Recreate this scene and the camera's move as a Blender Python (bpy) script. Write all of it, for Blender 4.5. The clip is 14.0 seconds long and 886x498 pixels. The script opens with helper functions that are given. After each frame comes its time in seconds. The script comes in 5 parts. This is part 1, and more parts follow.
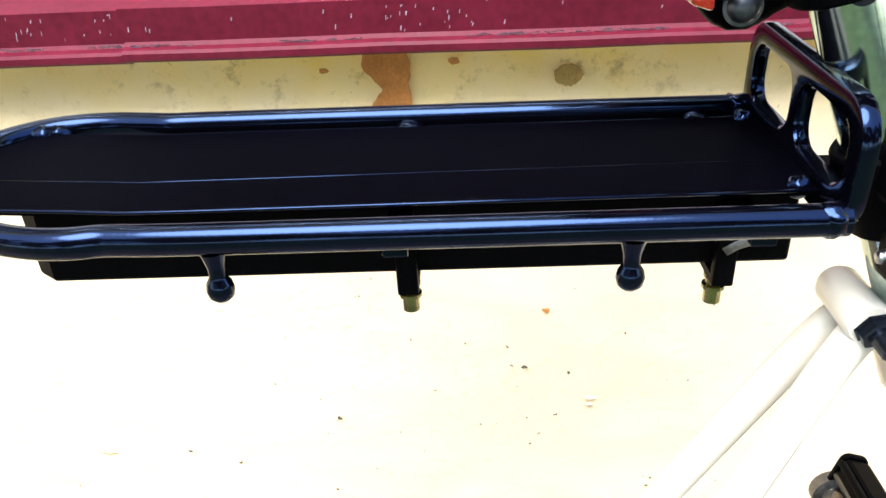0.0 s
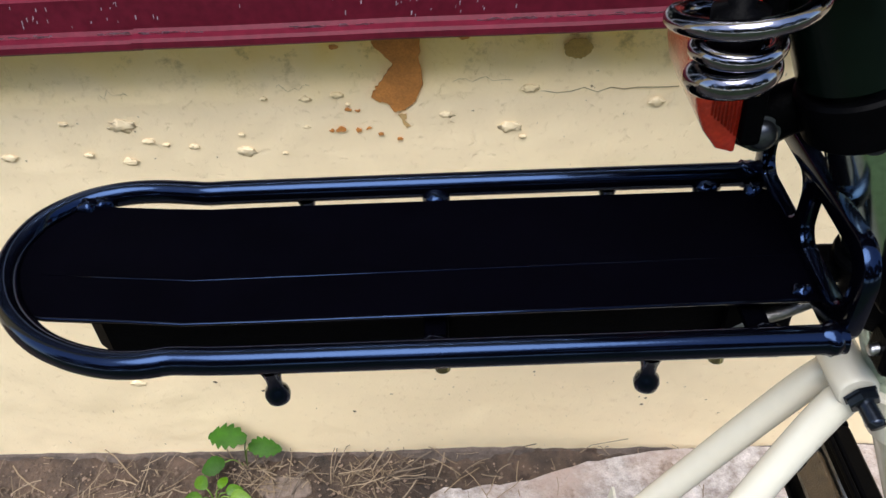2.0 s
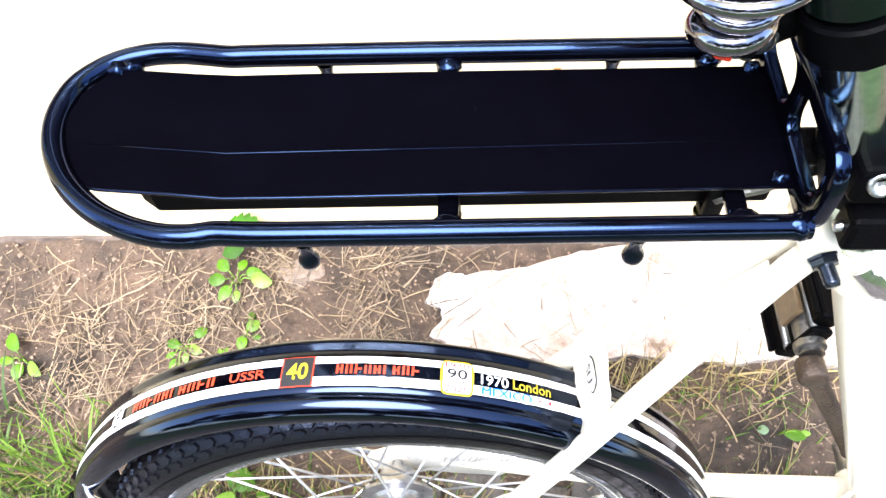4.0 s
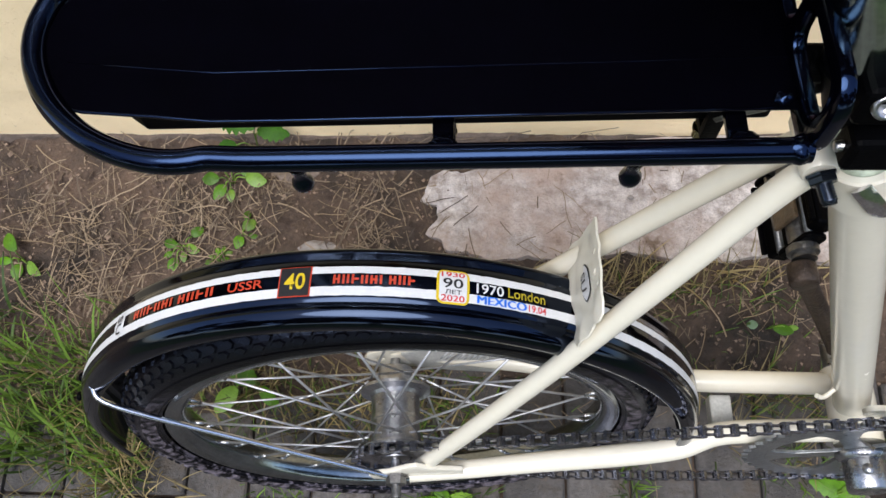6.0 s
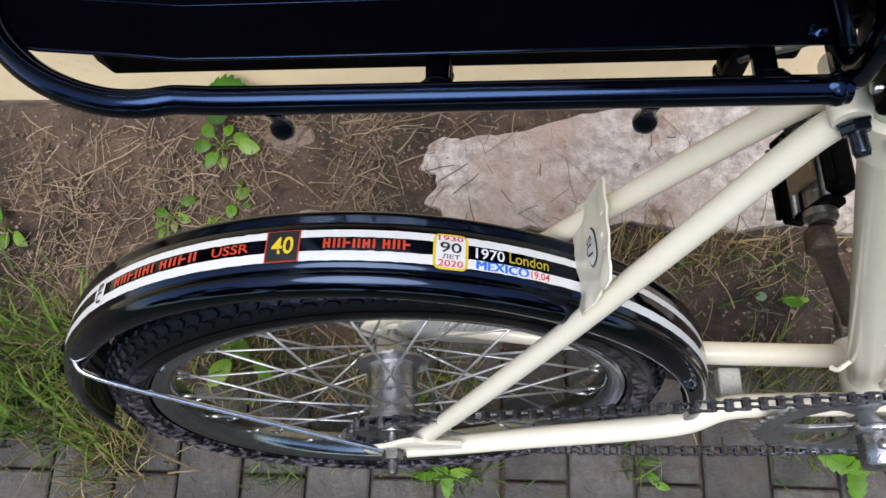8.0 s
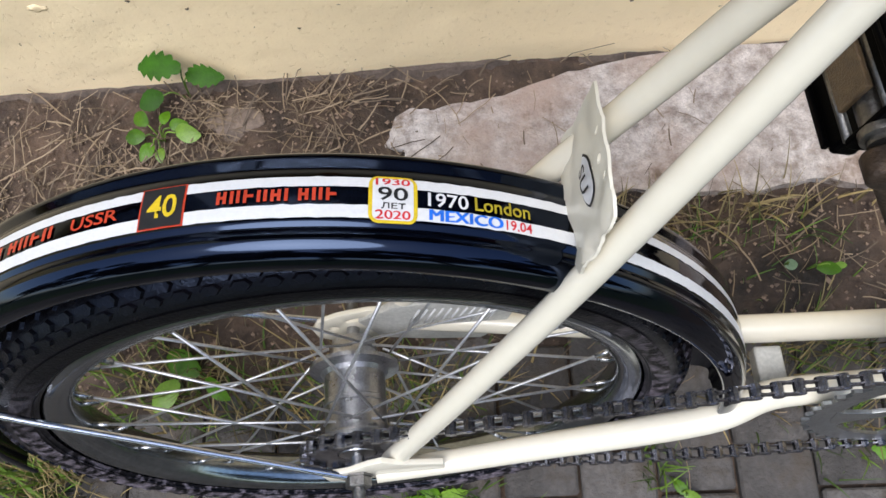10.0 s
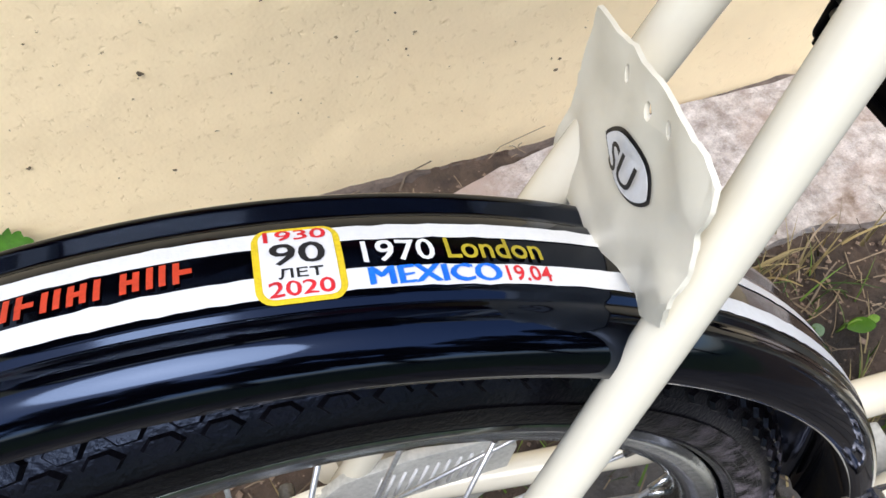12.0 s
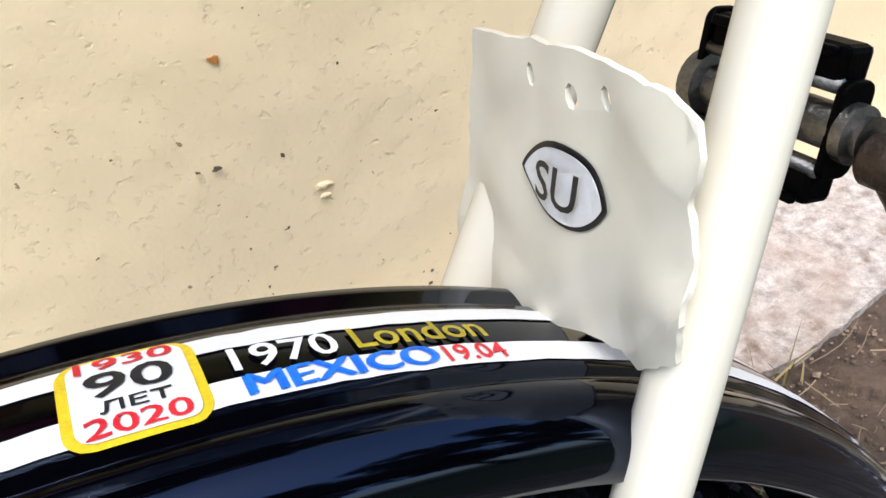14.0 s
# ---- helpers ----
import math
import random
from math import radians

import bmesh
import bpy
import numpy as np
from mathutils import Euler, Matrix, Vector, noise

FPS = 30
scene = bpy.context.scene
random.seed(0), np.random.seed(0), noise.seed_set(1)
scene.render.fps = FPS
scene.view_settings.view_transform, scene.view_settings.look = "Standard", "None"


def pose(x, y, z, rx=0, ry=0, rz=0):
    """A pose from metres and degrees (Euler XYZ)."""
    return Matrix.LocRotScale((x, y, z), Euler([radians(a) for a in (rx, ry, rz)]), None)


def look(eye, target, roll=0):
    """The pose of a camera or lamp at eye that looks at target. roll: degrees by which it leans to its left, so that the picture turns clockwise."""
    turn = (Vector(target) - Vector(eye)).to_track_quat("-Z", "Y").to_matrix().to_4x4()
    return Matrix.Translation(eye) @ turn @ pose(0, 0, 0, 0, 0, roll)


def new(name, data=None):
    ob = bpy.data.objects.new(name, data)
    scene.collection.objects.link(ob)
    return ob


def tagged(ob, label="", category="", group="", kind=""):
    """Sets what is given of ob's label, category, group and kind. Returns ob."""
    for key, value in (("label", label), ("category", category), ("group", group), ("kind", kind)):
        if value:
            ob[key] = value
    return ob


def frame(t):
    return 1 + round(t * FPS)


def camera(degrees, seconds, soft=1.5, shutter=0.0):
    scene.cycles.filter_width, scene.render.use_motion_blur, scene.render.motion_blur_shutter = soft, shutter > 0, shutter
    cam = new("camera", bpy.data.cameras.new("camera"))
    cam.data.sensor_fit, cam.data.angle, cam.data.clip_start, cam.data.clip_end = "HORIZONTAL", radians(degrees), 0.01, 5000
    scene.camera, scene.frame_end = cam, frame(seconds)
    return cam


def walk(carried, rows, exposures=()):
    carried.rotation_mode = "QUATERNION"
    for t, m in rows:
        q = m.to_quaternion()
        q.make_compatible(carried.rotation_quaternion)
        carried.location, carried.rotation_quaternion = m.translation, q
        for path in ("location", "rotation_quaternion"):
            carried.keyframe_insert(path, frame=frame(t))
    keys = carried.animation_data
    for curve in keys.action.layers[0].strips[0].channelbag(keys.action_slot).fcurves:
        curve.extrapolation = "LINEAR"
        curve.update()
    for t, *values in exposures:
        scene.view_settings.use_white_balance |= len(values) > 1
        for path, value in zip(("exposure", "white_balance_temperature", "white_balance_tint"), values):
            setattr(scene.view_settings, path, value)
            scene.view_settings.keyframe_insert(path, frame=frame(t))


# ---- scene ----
cam = camera(58.2, 14.0)
PATH = [
    (0, (0.115, -0.162, 0.862), (0.0, 1.482, -0.272), -3.4),
    (0.5, (0.114, -0.154, 0.87), (0.004, 1.471, -0.291), -3.4),
    (1, (0.111, -0.14, 0.897), (-0.006, 1.44, -0.324), -3.9),
    (1.5, (0.106, -0.131, 0.923), (-0.002, 1.371, -0.393), -4.2),
    (2, (0.104, -0.124, 0.946), (-0.004, 1.291, -0.463), -4.6),
    (2.5, (0.102, -0.121, 0.961), (-0.002, 1.196, -0.541), -4.6),
    (3, (0.1, -0.118, 0.976), (-0.009, 1.077, -0.624), -4.9),
    (3.5, (0.099, -0.114, 0.987), (-0.01, 0.962, -0.695), -5.3),
    (4, (0.102, -0.106, 1.0), (-0.017, 0.826, -0.766), -6.2),
    (6.5, (0.102, -0.091, 1.006), (-0.003, 0.562, -0.881), -8.2),
    (7, (0.1, -0.092, 1.008), (-0.005, 0.543, -0.886), -8.3),
    (7.5, (0.102, -0.09, 0.996), (-0.002, 0.534, -0.901), -8.3),
    (8, (0.103, -0.089, 0.972), (-0.007, 0.527, -0.928), -9.1),
    (8.2, (0.105, -0.089, 0.96), (-0.008, 0.529, -0.939), -9.5),
    (10.5, (0.122, -0.069, 0.793), (0.026, 0.615, -1.084), -12.9),
    (11, (0.118, -0.059, 0.749), (0.064, 0.702, -1.1), -11.7),
    (11.5, (0.112, -0.052, 0.711), (0.114, 0.826, -1.086), -10.9),
    (12, (0.104, -0.045, 0.677), (0.225, 0.966, -1.044), -8.9),
    (12.5, (0.099, -0.042, 0.649), (0.336, 1.088, -0.984), -8.4),
    (13, (0.095, -0.043, 0.629), (0.471, 1.189, -0.901), -8.4),
    (13.5, (0.095, -0.042, 0.613), (0.631, 1.288, -0.781), -8.1),
    (14, (0.093, -0.04, 0.605), (0.717, 1.343, -0.698), -8.2),
]
EXPOSURES = [(0.0, 2.55), (0.6, 2.6), (1.0, 2.3), (1.5, 1.55), (2.0, 1.40), (2.4, 1.43), (2.8, 2.1), (3.0, 2.4), (3.3, 3.0), (4.2, 3.05), (6.3, 1.02), (6.8, 1.08), (7.5, 1.10), (10.5, 1.16), (11.5, 1.24), (12.0, 1.44), (13.0, 1.66), (14.0, 1.52)]
walk(cam, [(t, look(eye, target, roll)) for t, eye, target, roll in PATH], EXPOSURES)

# ---- world and light: bright overcast day in an open yard ----
world = bpy.data.worlds.new("sky")
scene.world = world
world.use_nodes = True
wn, wl = world.node_tree.nodes, world.node_tree.links
sky = wn.new("ShaderNodeTexSky")
sky.sky_type = "NISHITA"
sky.sun_disc = False
sky.sun_elevation, sky.sun_rotation = radians(66), radians(200)
sky.air_density, sky.dust_density, sky.ozone_density = 1.0, 1.4, 1.8
wl.new(sky.outputs[0], wn["Background"].inputs[0])
wn["Background"].inputs[1].default_value = 0.15
sun = new("sun", bpy.data.lights.new("sun", "SUN"))
sun.data.energy, sun.data.angle, sun.data.color = 1.5, radians(40), (0.97, 0.98, 1.0)
sun.matrix_world = look((0, 0, 8), (8 * 0.12, 8 * 0.40, 0.0))


# ---- materials ----
def material(name, color, rough=0.5, metal=0.0, noise_scale=0.0, dark=0.6, bump=0.0, bump_scale=0.0, coat=0.0, second=None, spots=None, detail=6.0, rand=0.0, spec=0.5, fine_mix=0.55, tint=None):
    """A node material: two scales of colour variation in object space and a fine relief."""
    m = bpy.data.materials.new(name)
    m.use_nodes = True
    n, l = m.node_tree.nodes, m.node_tree.links
    b = n["Principled BSDF"]
    b.inputs["Base Color"].default_value = (*color, 1)
    b.inputs["Roughness"].default_value = rough
    b.inputs["Metallic"].default_value = metal
    b.inputs["Specular IOR Level"].default_value = spec
    if tint:
        b.inputs["Specular Tint"].default_value = (*tint, 1)
    if coat:
        b.inputs["Coat Weight"].default_value = coat
        b.inputs["Coat Roughness"].default_value = 0.06
    co = n.new("ShaderNodeTexCoord")
    out = None
    if noise_scale:
        tex = n.new("ShaderNodeTexNoise")
        tex.inputs["Scale"].default_value, tex.inputs["Detail"].default_value = noise_scale, detail
        tex.inputs["Roughness"].default_value = 0.65
        l.new(co.outputs["Object"], tex.inputs["Vector"])
        ramp = n.new("ShaderNodeValToRGB")
        ramp.color_ramp.elements[0].position, ramp.color_ramp.elements[1].position = 0.35, 0.68
        lo = second if second else tuple(c * dark for c in color)
        ramp.color_ramp.elements[0].color, ramp.color_ramp.elements[1].color = (*lo, 1), (*color, 1)
        l.new(tex.outputs[0], ramp.inputs[0])
        out = ramp.outputs[0]
        fine = n.new("ShaderNodeTexNoise")
        fine.inputs["Scale"].default_value, fine.inputs["Detail"].default_value = noise_scale * 9, 4
        l.new(co.outputs["Object"], fine.inputs["Vector"])
        mix = n.new("ShaderNodeMix")
        mix.data_type, mix.blend_type = "RGBA", "MULTIPLY"
        mix.inputs[0].default_value = fine_mix
        grey = n.new("ShaderNodeMapRange")
        grey.inputs[1].default_value, grey.inputs[2].default_value, grey.inputs[3].default_value = 0.3, 0.7, 0.55
        l.new(fine.outputs[0], grey.inputs[0])
        l.new(out, mix.inputs[6])
        l.new(grey.outputs[0], mix.inputs[7])
        out = mix.outputs[2]
        wear = n.new("ShaderNodeMapRange")
        wear.inputs[3].default_value, wear.inputs[4].default_value = max(0.02, rough - 0.08), min(1, rough + 0.08)
        l.new(tex.outputs[0], wear.inputs[0])
        l.new(wear.outputs[0], b.inputs["Roughness"])
    if rand:
        info = n.new("ShaderNodeObjectInfo")
        mr = n.new("ShaderNodeMapRange")
        mr.inputs[3].default_value, mr.inputs[4].default_value = 1 - rand, 1 + rand
        l.new(info.outputs["Random"], mr.inputs[0])
        mix = n.new("ShaderNodeMix")
        mix.data_type, mix.blend_type = "RGBA", "MULTIPLY"
        mix.inputs[0].default_value = 1.0
        mix.inputs[6].default_value = (*color, 1)
        if out:
            l.new(out, mix.inputs[6])
        l.new(mr.outputs[0], mix.inputs[7])
        out = mix.outputs[2]
    if out:
        l.new(out, b.inputs["Base Color"])
    if bump:
        bt = n.new("ShaderNodeTexNoise")
        bt.inputs["Scale"].default_value, bt.inputs["Detail"].default_value = bump_scale, 8
        l.new(co.outputs["Object"], bt.inputs["Vector"])
        bn = n.new("ShaderNodeBump")
        bn.inputs["Strength"].default_value, bn.inputs["Distance"].default_value = bump, 0.002
        l.new(bt.outputs[0], bn.inputs["Height"])
        l.new(bn.outputs[0], b.inputs["Normal"])
    return m


BLACK = material("black_enamel", (0.0010, 0.0010, 0.0022), 0.11, 0, 30, 0.7, 0.02, 900, spec=0.48, tint=(0.26, 0.46, 1.0))
GLOSS = material("black_gloss", (0.0006, 0.0006, 0.0014), 0.045, 0, 20, 0.7, 0.010, 60, spec=0.50, tint=(0.46, 0.62, 1.0))
DECK = material("black_anodised", (0.0008, 0.0007, 0.0020), 0.5, 0, 40, 0.7, 0.05, 1500, spec=0.01)
MATT = material("black_plastic", (0.0015, 0.0015, 0.002), 0.45, 0, 60, 0.6, 0.15, 800, spec=0.03)
CREAM = material("cream_enamel", (0.72, 0.67, 0.55), 0.24, 0, 14, 0.97, 0.02, 300, coat=0.3, fine_mix=0.06)
FLAP = material("cream_plastic", (0.67, 0.63, 0.52), 0.38, 0, 18, 0.95, 0.08, 120, coat=0.1, fine_mix=0.08)
WHITE = material("white_paint", (0.67, 0.67, 0.67), 0.4, 0, 60, 0.94, 0.1, 500, fine_mix=0.15)
RED = material("red_paint", (0.62, 0.055, 0.02), 0.4, 0, 120, 0.75)
CARMINE = material("carmine_paint", (0.70, 0.02, 0.03), 0.4, 0, 120, 0.75)
YELLOW = material("yellow_paint", (0.80, 0.58, 0.02), 0.4, 0, 120, 0.8)
OLIVE = material("olive_yellow_paint", (0.46, 0.36, 0.02), 0.45, 0, 120, 0.7)
BLUE = material("blue_paint", (0.01, 0.17, 0.80), 0.4, 0, 120, 0.75)
INK = material("black_ink", (0.012, 0.012, 0.014), 0.5, 0, 100, 0.7)
DUSTY = material("dusty_rubber", (0.005, 0.005, 0.006), 0.5, 0, 90, 0.5, 0.5, 500, spec=0.12)
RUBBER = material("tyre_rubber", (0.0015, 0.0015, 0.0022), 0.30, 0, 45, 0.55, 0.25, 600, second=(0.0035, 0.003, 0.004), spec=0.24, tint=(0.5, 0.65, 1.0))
CHROME = material("chrome", (0.80, 0.80, 0.83), 0.10, 1.0, 40, 0.8, 0.05, 400)
STEEL = material("zinc_steel", (0.55, 0.55, 0.57), 0.28, 1.0, 90, 0.6, 0.2, 700)
DULL = material("dull_steel", (0.30, 0.29, 0.28), 0.42, 1.0, 60, 0.5, 0.3, 500)
GRIME = material("oiled_steel", (0.36, 0.36, 0.41), 0.22, 1.0, 160, 0.3, 0.1, 900, fine_mix=0.3)
BRASS = material("brassy_zinc", (0.46, 0.43, 0.20), 0.14, 1.0, 120, 0.4)
REDLENS = material("red_lens", (0.55, 0.03, 0.012), 0.12, 0, 80, 0.6, 0.3, 700, coat=0.5)
MAROON = material("maroon_sheet", (0.130, 0.010, 0.024), 0.5, 0, 18, 0.8, 0.12, 120, spec=0.14)
GREYPL = material("grey_plastic", (0.55, 0.54, 0.50), 0.4, 0, 40, 0.8, 0.1, 300)
EARTH = material("earth", (0.150, 0.098, 0.067), 0.95, 0, 11, 0.5, 1.0, 160, second=(0.030, 0.022, 0.016), detail=12)
PAVER = material("paver_concrete", (0.128, 0.116, 0.108), 0.9, 0, 20, 0.45, 1.0, 260, rand=0.25)
CONCRETE = material("pale_concrete", (0.80, 0.73, 0.68), 0.9, 0, 60, 0.6, 1.0, 140, second=(0.33, 0.27, 0.235), detail=14)
STONE = material("pale_stone", (0.42, 0.37, 0.33), 0.9, 0, 60, 0.6, 0.8, 300)
LEAF = material("leaf_green", (0.090, 0.215, 0.005), 0.45, 0, 60, 0.6, 0.3, 300, spec=0.28, rand=0.35, fine_mix=0.3)
LEAFPALE = material("leaf_pale", (0.15, 0.27, 0.022), 0.45, 0, 60, 0.7, 0.3, 300, rand=0.25)
GRASS = material("grass_green", (0.10, 0.17, 0.035), 0.55, 0, 30, 0.55)
STRAW = material("dry_straw", (0.30, 0.22, 0.13), 0.7, 0, 30, 0.45)
# post chrome, with the green it reflects put into its colour
GREENCAST = material("green_cast_chrome", (0.60, 0.72, 0.64), 0.14, 1.0, 40, 0.8)

RIMCHROME = material("rim_chrome", (0.33, 0.36, 0.38), 0.18, 1.0, 30, 0.75, 0.05, 300)
SPOKE = material("spoke_steel", (0.58, 0.58, 0.60), 0.42, 0.85, 60, 0.75)
DARKCHROME = material("dark_chrome", (0.27, 0.27, 0.31), 0.10, 1.0, 40, 0.7, 0.05, 400)
RUST = material("rusty_steel", (0.13, 0.095, 0.075), 0.5, 0.7, 80, 0.4, 0.5, 400)


def dust_over(m, color, scale, lo, hi, coords="Object", below=None):
    """Lays irregular crusts of another colour over a material."""
    n, l = m.node_tree.nodes, m.node_tree.links
    b = n["Principled BSDF"]
    src = b.inputs["Base Color"].links[0].from_socket
    co, t, mr, mx = n.new("ShaderNodeTexCoord"), n.new("ShaderNodeTexNoise"), n.new("ShaderNodeMapRange"), n.new("ShaderNodeMix")
    t.inputs["Scale"].default_value, t.inputs["Detail"].default_value, t.inputs["Roughness"].default_value = scale, 10, 0.62
    l.new(co.outputs[coords], t.inputs["Vector"])
    mr.inputs[1].default_value, mr.inputs[2].default_value = lo, hi
    l.new(t.outputs[0], mr.inputs[0])
    mx.data_type = "RGBA"
    fac = mr.outputs[0]
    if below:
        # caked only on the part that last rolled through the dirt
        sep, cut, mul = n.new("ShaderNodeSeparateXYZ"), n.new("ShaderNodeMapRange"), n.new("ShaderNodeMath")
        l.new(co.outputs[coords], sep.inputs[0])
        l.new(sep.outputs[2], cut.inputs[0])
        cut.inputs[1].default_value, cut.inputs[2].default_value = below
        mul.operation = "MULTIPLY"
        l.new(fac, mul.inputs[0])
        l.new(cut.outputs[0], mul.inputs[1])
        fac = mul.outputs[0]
    l.new(fac, mx.inputs[0])
    l.new(src, mx.inputs[6])
    mx.inputs[7].default_value = (*color, 1)
    l.new(mx.outputs[2], b.inputs["Base Color"])


def rough_up(m, scale, depth):
    """Adds coarse relief below the fine one."""
    n, l = m.node_tree.nodes, m.node_tree.links
    b = n["Principled BSDF"]
    co, t, bn = n.new("ShaderNodeTexCoord"), n.new("ShaderNodeTexNoise"), n.new("ShaderNodeBump")
    t.inputs["Scale"].default_value, t.inputs["Detail"].default_value, t.inputs["Roughness"].default_value = scale, 9, 0.65
    l.new(co.outputs["Object"], t.inputs["Vector"])
    bn.inputs["Strength"].default_value, bn.inputs["Distance"].default_value = 1.0, depth
    l.new(t.outputs[0], bn.inputs["Height"])
    l.new(b.inputs["Normal"].links[0].from_socket, bn.inputs["Normal"])
    l.new(bn.outputs[0], b.inputs["Normal"])


rough_up(CONCRETE, 48, 0.012)
rough_up(PAVER, 60, 0.004)
dust_over(CONCRETE, (0.44, 0.33, 0.27), 6.5, 0.44, 0.62)
dust_over(CONCRETE, (0.20, 0.14, 0.10), 26, 0.60, 0.72)
dust_over(DUSTY, (0.20, 0.17, 0.20), 110, 0.44, 0.66, below=(0.16, 0.02))
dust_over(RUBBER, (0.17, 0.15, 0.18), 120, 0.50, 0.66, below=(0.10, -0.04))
dust_over(EARTH, (0.045, 0.028, 0.020), 34, 0.56, 0.66)
dust_over(EARTH, (0.27, 0.18, 0.125), 60, 0.66, 0.72)
dust_over(PAVER, (0.07, 0.055, 0.042), 16, 0.55, 0.68)

# ---- building blocks ----
def part(name, bm, mat, parent=None, label="", smooth=True):
    me = bpy.data.meshes.new(name)
    bm.to_mesh(me)
    bm.free()
    if mat:
        me.materials.append(mat)
    if smooth:
        me.polygons.foreach_set("use_smooth", [True] * len(me.polygons))
    ob = new(name, me)
    if parent:
        ob.parent = parent
    if label:
        ob["label"] = label
    return ob


def share(name, ob, m, parent):
    """Another object on the same mesh."""
    o = new(name, ob.data)
    o.parent = parent
    o.matrix_basis = m
    return o


def frame_axes(d):
    d = d.normalized()
    a = Vector((0, 0, 1)) if abs(d.z) < 0.9 else Vector((1, 0, 0))
    u = d.cross(a).normalized()
    return u, d.cross(u).normalized()


def sweep(bm, pts, radius, sides=12, closed=False, cap=True, squash=None):
    """A tube along a line of points; radius may be a list."""
    pts = [Vector(p) for p in pts]
    n = len(pts)
    rad = radius if isinstance(radius, (list, tuple)) else [radius] * n
    u = None
    rings = []
    for i, p in enumerate(pts):
        if closed:
            d = pts[(i + 1) % n] - pts[i - 1]
        else:
            d = pts[min(i + 1, n - 1)] - pts[max(i - 1, 0)]
        d.normalize()
        if u is None:
            u, w = frame_axes(d)
        else:
            u = (u - d * u.dot(d)).normalized()
            w = d.cross(u)
        ring = []
        for k in range(sides):
            a = 2 * math.pi * k / sides
            off = u * math.cos(a) * rad[i] + w * math.sin(a) * rad[i]
            if squash:
                off = Vector((off.x * squash[0], off.y * squash[1], off.z * squash[2]))
            ring.append(bm.verts.new(p + off))
        rings.append(ring)
    for i in range(n if closed else n - 1):
        a, b = rings[i], rings[(i + 1) % n]
        for k in range(sides):
            bm.faces.new((a[k], a[(k + 1) % sides], b[(k + 1) % sides], b[k]))
    if cap and not closed:
        bm.faces.new(rings[0][::-1])
        bm.faces.new(rings[-1])
    bmesh.ops.recalc_face_normals(bm, faces=bm.faces)
    return bm


def tube(pts, radius, sides=14, **k):
    return sweep(bmesh.new(), pts, radius, sides, **k)


def lathe(profile, centre, axis, sides=32, bm=None, arc=None):
    """Turns a profile of (radius, along) round an axis through centre."""
    bm = bm or bmesh.new()
    axis = Vector(axis).normalized()
    u, w = frame_axes(axis)
    rings = []
    for k in range(sides):
        a = 2 * math.pi * k / sides
        d = u * math.cos(a) + w * math.sin(a)
        rings.append([bm.verts.new(Vector(centre) + d * max(r, 1e-5) + axis * h) for r, h in profile])
    for k in range(sides):
        a, b = rings[k], rings[(k + 1) % sides]
        for i in range(len(profile) - 1):
            bm.faces.new((a[i], a[i + 1], b[i + 1], b[i]))
    bmesh.ops.remove_doubles(bm, verts=bm.verts, dist=1e-5)
    bmesh.ops.recalc_face_normals(bm, faces=bm.faces)
    return bm


def box(size, centre=(0, 0, 0), bevel=0.0, m=None, segments=2):
    bm = bmesh.new()
    bmesh.ops.create_cube(bm, size=1)
    bmesh.ops.scale(bm, vec=size, verts=bm.verts)
    if bevel:
        bmesh.ops.bevel(bm, geom=bm.edges[:], offset=bevel, segments=segments, affect="EDGES", profile=0.5)
    bmesh.ops.translate(bm, vec=centre, verts=bm.verts)
    if m:
        bmesh.ops.transform(bm, matrix=m, verts=bm.verts)
    return bm


def slab(outline, holes, thickness, place, bevel=0.0):
    """A plate cut from an outline with holes (2D points), its thickness along its own z, set by the matrix place."""
    bm = bmesh.new()
    loops = []
    for pts in [outline, *holes]:
        vs = [bm.verts.new((x, y, 0)) for x, y in pts]
        loops.append([bm.edges.new((vs[i], vs[(i + 1) % len(vs)])) for i in range(len(vs))])
    bmesh.ops.triangle_fill(bm, use_beauty=True, edges=bm.edges[:])
    ret = bmesh.ops.extrude_face_region(bm, geom=bm.faces[:])
    bmesh.ops.translate(bm, vec=(0, 0, thickness), verts=[g for g in ret["geom"] if isinstance(g, bmesh.types.BMVert)])
    bmesh.ops.recalc_face_normals(bm, faces=bm.faces)
    if bevel:
        sharp = [e for e in bm.edges if len(e.link_faces) == 2 and e.calc_face_angle() > 1.0]
        bmesh.ops.bevel(bm, geom=sharp, offset=bevel, segments=2, affect="EDGES", profile=0.5)
    bmesh.ops.transform(bm, matrix=place, verts=bm.verts)
    return bm


def rounded(x0, y0, x1, y1, r, n=5):
    pts = []
    for cx, cy, a0 in ((x1 - r, y1 - r, 0), (x0 + r, y1 - r, 90), (x0 + r, y0 + r, 180), (x1 - r, y0 + r, 270)):
        for k in range(n + 1):
            a = radians(a0 + 90 * k / n)
            pts.append((cx + r * math.cos(a), cy + r * math.sin(a)))
    return pts


def smooth_line(pts, steps=8):
    """A Catmull-Rom line through the points."""
    p = [Vector(q) for q in pts]
    p = [p[0] * 2 - p[1], *p, p[-1] * 2 - p[-2]]
    out = []
    for i in range(1, len(p) - 2):
        for k in range(steps):
            t = k / steps
            out.append(0.5 * ((2 * p[i]) + (p[i + 1] - p[i - 1]) * t + (2 * p[i - 1] - 5 * p[i] + 4 * p[i + 1] - p[i + 2]) * t * t + (3 * p[i] - p[i - 1] - 3 * p[i + 1] + p[i + 2]) * t ** 3))
    out.append(p[-2])
    return out


